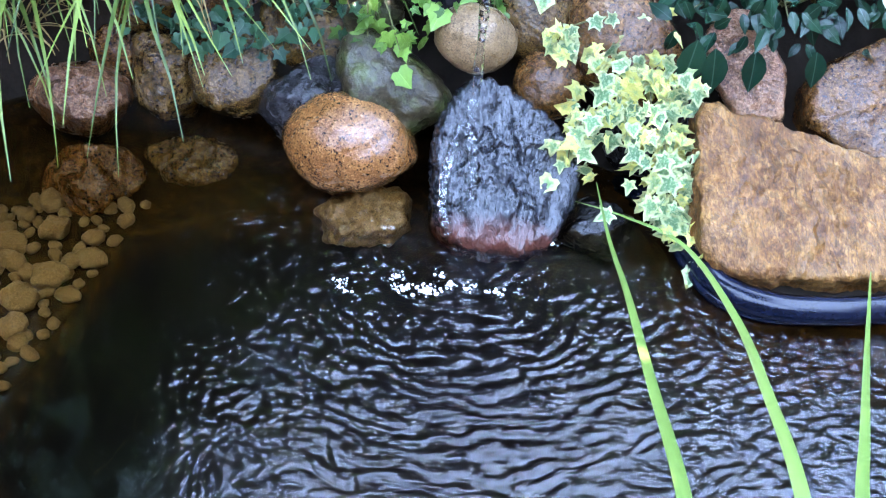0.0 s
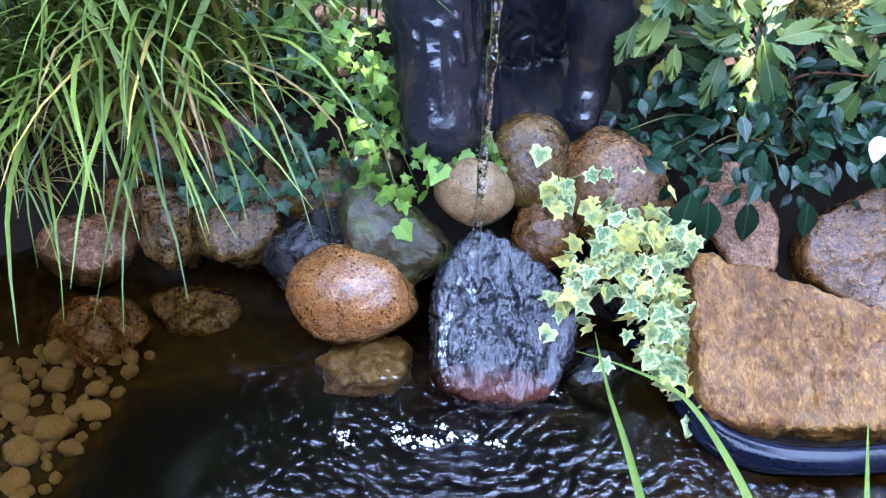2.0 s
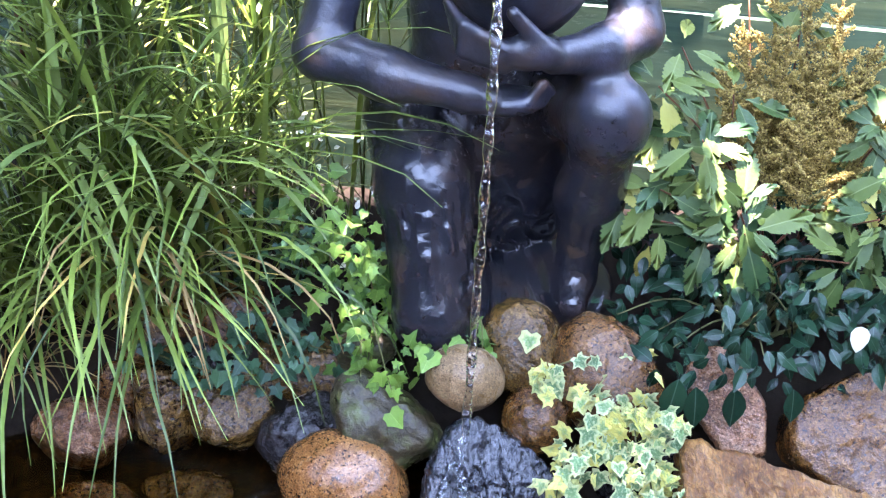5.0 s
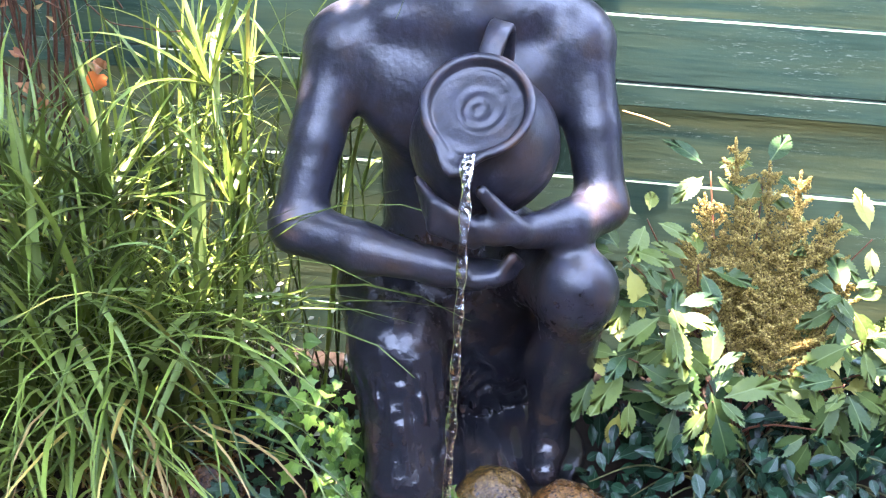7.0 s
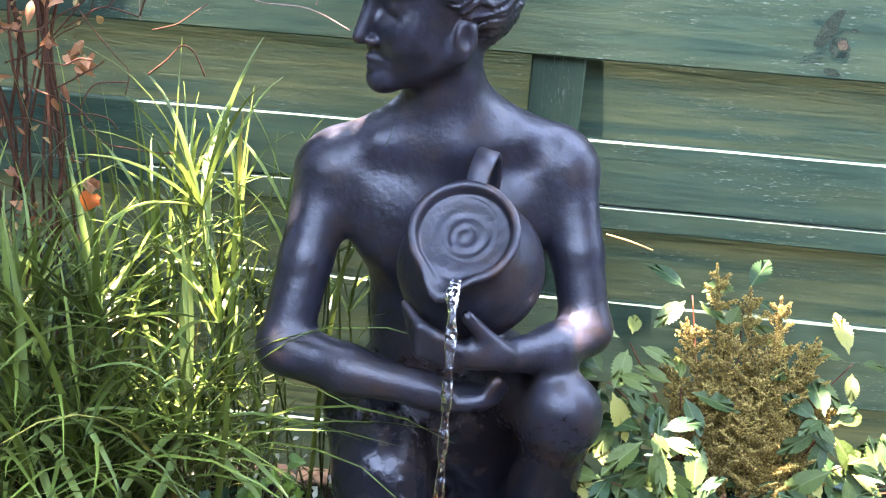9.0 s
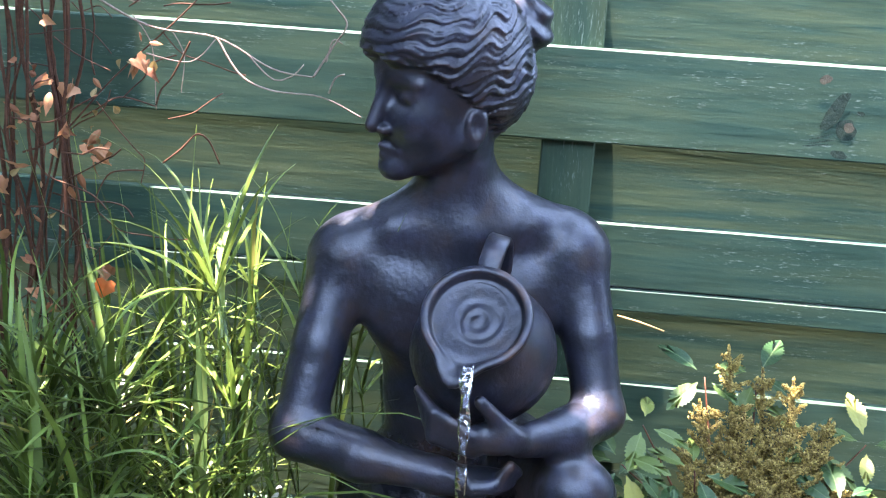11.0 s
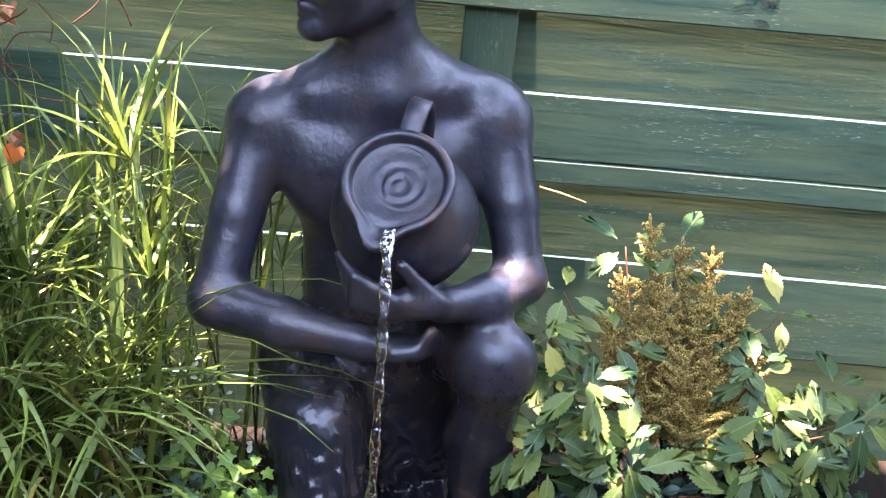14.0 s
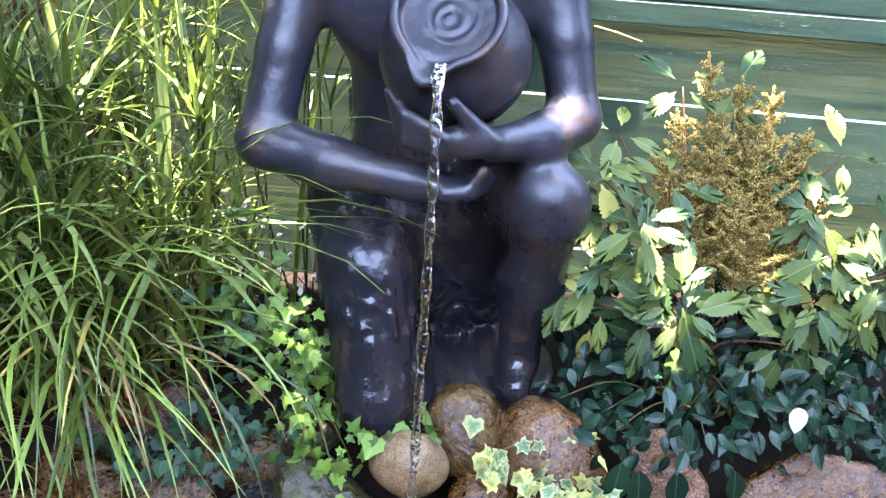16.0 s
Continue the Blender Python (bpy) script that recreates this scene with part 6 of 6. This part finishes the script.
for c, cnt, sp in (((-0.473, 1.96, 1.04), 14, 0.013), ((-0.403, 1.96, 1.185), 12, 0.012), ((-0.48, 1.97, 0.84), 3, 0.012), ((-0.55, 1.96, 1.10), 22, 0.055), ((-0.57, 1.96, 0.98), 20, 0.055), ((-0.58, 1.95, 0.80), 14, 0.05)):
    for k in range(cnt):
        part("dry_leaf", rs.choice(DRY_LEAVES), vine, m=leaf_pose(Vector(c) + Vector((rs.gauss(0, sp), rs.gauss(0, 0.008), rs.gauss(0, sp))), jitter(rs, (0, -0.3, -0.6), 0.7), jitter(rs, (0, -1, 0.2), 0.5), rs.uniform(0.014, 0.028)))

# the tree beyond the view that dapples the light
rs = random.Random(77)
tree = thing("tree", (-3.4, 2.9, 0.1), "leafy garden tree beside the fence", "tree")
v, f = tube(spline([(-3.4, 2.9, 0.0), (-3.35, 2.85, 1.4), (-3.1, 2.7, 2.8), (-2.9, 2.6, 4.0)], 6), [0.14 - 0.005 * i for i in range(19)], 10)
part("trunk", mesh_of("trunk", v, f, BARK), tree)
for k in range(12):
    e = Vector((-1.1 + 2.1 * (k + 0.5) / 12, rs.uniform(1.1, 1.85), rs.uniform(3.0, 3.4)))
    v, f = tube(spline([(-3.1, 2.7, 2.8 + 0.07 * k), Vector((-2.9, 2.4, 3.6)).lerp(e, 0.5) + Vector((0, -0.2, 0.35)), e], 5), [0.045 - 0.004 * i for i in range(11)], 6)
    part("limb", mesh_of("limb", v, f, BARK), tree)
# gaps cut in the unseen crown to drop sun on chosen spots
GAPS = [(Vector(s), w) for s, w in (((0.324, 1.735, 0.717), 0.024), ((-0.079, 1.93, 0.955), 0.026), ((-0.025, 1.94, 0.986), 0.026), ((0.020, 1.945, 1.005), 0.022), ((0.185, 1.94, 1.043), 0.024), ((-0.079, 1.905, 0.94), 0.022), ((-0.030, 1.91, 0.97), 0.022), ((0.015, 1.918, 0.99), 0.020),
                                   ((-0.146, 1.745, 0.655), 0.014), ((0.500, 1.70, 0.50), 0.03), ((0.545, 1.95, 0.735), 0.022), ((0.52, 1.92, 0.665), 0.025), ((0.70, 1.92, 0.60), 0.018), ((0.80, 1.80, 0.53), 0.035), ((0.83, 1.75, 0.47), 0.02))]
for k in range(9):
    GAPS.append((Vector((rs.uniform(0.38, 0.92), rs.uniform(1.62, 1.92), 0.5)), rs.uniform(0.004, 0.016)))
for k in range(78):
    GAPS.append((Vector((rs.triangular(-0.56, -0.10, -0.22), rs.uniform(1.80, 2.02), rs.triangular(0.30, 0.95, 0.62))), rs.uniform(0.004, 0.013)))
for k in range(9):
    GAPS.append((Vector((rs.uniform(-0.14, -0.03), rs.uniform(1.62, 1.72), 0.33)), rs.uniform(0.006, 0.012)))
for k in range(34):
    GAPS.append((Vector((rs.uniform(-0.36, -0.19), rs.uniform(1.72, 1.84), 0.50)), rs.uniform(0.006, 0.016)))
cv, cf = [], []
# leaves laid along the sun's line to shade statue, stones and reeds
while len(cf) < 9500:
    g = Vector((rs.uniform(-1.05, 1.05), rs.uniform(1.0, 2.075), 0.75)) if len(cf) % 7 else Vector((rs.uniform(0.12, 0.75), rs.uniform(0.2, 1.0), 0.75))
    # extra leaves set to shade the left end of the fence
    if 8400 < len(cf) <= 8900:
        g = Vector((rs.uniform(-1.05, -0.45), rs.uniform(2.05, 2.24), 0.75))
    elif g.x * math.sin(YAW) + g.y * math.cos(YAW) > 2.07:
        continue
    p = g + SUN * rs.gauss(2.30, 0.14)
    if len(cf) > 8900:
        # low unseen leaves, added over the vine to darken the fence's left end
        p = Vector((rs.uniform(-1.35, -0.22), rs.uniform(1.25, 2.02), rs.gauss(1.95, 0.12)))
    if any((p - s - SUN * (p - s).dot(SUN)).length < (w + 0.015 if w < 0.02 else w + 0.030) for s, w in GAPS):
        continue
    t1 = jitter(rs, (0, 0, 0), 0.8) * rs.uniform(0.034, 0.056)
    t2 = SUN.cross(t1).normalized() * t1.length * 0.6
    o = len(cv)
    cv += [p - t1, p + t2, p + t1, p - t2]
    cf.append((o, o + 1, o + 2, o + 3))
part("crown", mesh_of("crown", cv, cf, CANOPY, smooth=False), tree)

# bubbles where the water strikes the pond; some are white stand-ins for glints
rs = random.Random(91)
fv, ff = [], []
bd, bf = ball(1)
spots = [(rs.gauss(0.045, 0.050), rs.gauss(1.235, 0.013), 0.0065) for _ in range(13)] + [(0.05 + 0.03 * u, 1.43 - 0.10 * u, 0.004) for u in (0.1, 0.5, 0.9)] + [(0.20, 1.325, 0.006), (0.225, 1.335, 0.005)]
for k in range(300):
    x, y, sp = rs.choice(spots)
    x, y = x + rs.gauss(0, sp), y + rs.gauss(0, sp * 0.7)
    r = rs.uniform(0.0008, 0.0042) * rs.uniform(0.3, 1)
    o = len(fv)
    fv += [(x + v[0] * r, y + v[1] * r, 0.0015 + v[2] * r * 0.35) for v in bd]
    ff += [tuple(i + o for i in f) for f in bf]
tagged(part("bubbles", mesh_of("bubbles", fv, ff, FOAM), None), "small white bubbles, some standing in for glints, on the dark water", "foam", kind="stuff")

# leaves, straw and pale scraps lying about
rs = random.Random(5)
straw = thing("straw", (0.45, 2.08, 0.735), "pale dry straw caught on the fence", "straw")
v, f = tube([(0.412, 2.090, 0.744), (0.45, 2.084, 0.736), (0.497, 2.079, 0.722)], [0.0018, 0.0022, 0.0015], 6)
part("stalk", mesh_of("stalk", v, f, DRY), straw)
for p, tip, s in (((-0.135, 1.535, 0.088), (0.9, 0.2, 0.25), 0.026), ((-0.112, 1.54, 0.092), (0.7, 0.6, 0.2), 0.022)):
    ob = part("fallen_leaf", leaf_mesh("fallen_leaf", OVAL, PALE, None, 0.3, 0.4), None, m=leaf_pose(p, tip, (0.0, -0.6, 0.8), s))
    tagged(ob, "small pale fallen leaf lying on a rock", "leaf", "fallen leaves")
# the bright light on this hanging leaf is put into its pale colour
hang = part("pale_leaf", leaf_mesh("pale_leaf", [(0.0, 0.0), (0.20, 0.06), (0.33, 0.24), (0.31, 0.50), (0.17, 0.78), (0.0, 0.98)], PALE, None, 0.25, 0.2), None, m=leaf_pose((0.658, 1.478, 0.378), (-0.05, -0.35, -0.9), (-0.1, -0.9, 0.4), 0.042))
tagged(hang, "leaf hanging from the glossy shrub, whitened for the light on it", "leaf")
ORANGE = leaf_material("orange_leaf", (0.34, 0.09, 0.02), (0.50, 0.16, 0.035), 0.6, 0.3)
ob = part("fallen_leaf", leaf_mesh("fallen_leaf", IVY_BLUNT, ORANGE, None, 0.5, 0.5), None, m=leaf_pose((-0.459, 1.93, 0.825), (-0.25, -0.2, -0.9), (0.2, -0.9, 0.3), 0.036))
tagged(ob, "dry orange leaf caught in the tall grass", "leaf", "fallen leaves")
# tiny whitish shapes that stand in for sunlit bits of leaf among the grass
dots = [leaf_mesh("sun_fleck", OVAL, PALE, None, 0.4, 0.3)]
weed = thing("sun_flecked_weed", (-0.15, 1.84, 0.2), "weed stalks with pale flecks standing in for sunlit scraps of leaf", "flower")
for k in range(80):
    p = (rs.uniform(-0.32, -0.05), rs.uniform(1.74, 1.88), rs.uniform(0.27, 0.54))
    part("flower", dots[0], weed, m=leaf_pose(p, jitter(rs, (0, -0.3, 0.2), 0.8), jitter(rs, (0, -0.7, 0.7), 0.4), rs.uniform(0.010, 0.020)))
for k in range(14):
    v, f = tube(spline([(-0.15 + rs.uniform(-0.05, 0.05), 1.84, 0.2), (rs.uniform(-0.25, -0.06), 1.82, 0.34), (rs.uniform(-0.28, -0.05), 1.80, 0.47)], 5), 0.0011, 4)
    part("stalk", mesh_of("stalk", v, f, STEM), weed)

# unseen foliage added beyond the left edge of the view to shade the fence
rs = random.Random(52)
cv, cf = [], []
for k in range(1500):
    p = Vector((rs.gauss(-1.22, 0.10), rs.gauss(1.86, 0.08), rs.uniform(0.15, 1.5)))
    t1 = jitter(rs, (0, -0.3, -0.4), 0.7) * rs.uniform(0.025, 0.045)
    t2 = t1.orthogonal().normalized() * t1.length * 0.6
    o = len(cv)
    cv += [p - t1, p + t2, p + t1, p - t2]
    cf.append((o, o + 1, o + 2, o + 3))
climber = thing("fence_shade", (-1.22, 1.88, 0.1), "unseen leafy mass added by the fence to shade its left end", "climber")
part("foliage", mesh_of("foliage", cv, cf, CANOPY, smooth=False), climber)
v, f = tube([(-1.22, 1.88, 0.1), (-1.20, 1.87, 0.7), (-1.24, 1.88, 1.4)], [0.015, 0.012, 0.006], 8)
part("stem", mesh_of("stem", v, f, TWIG), climber)
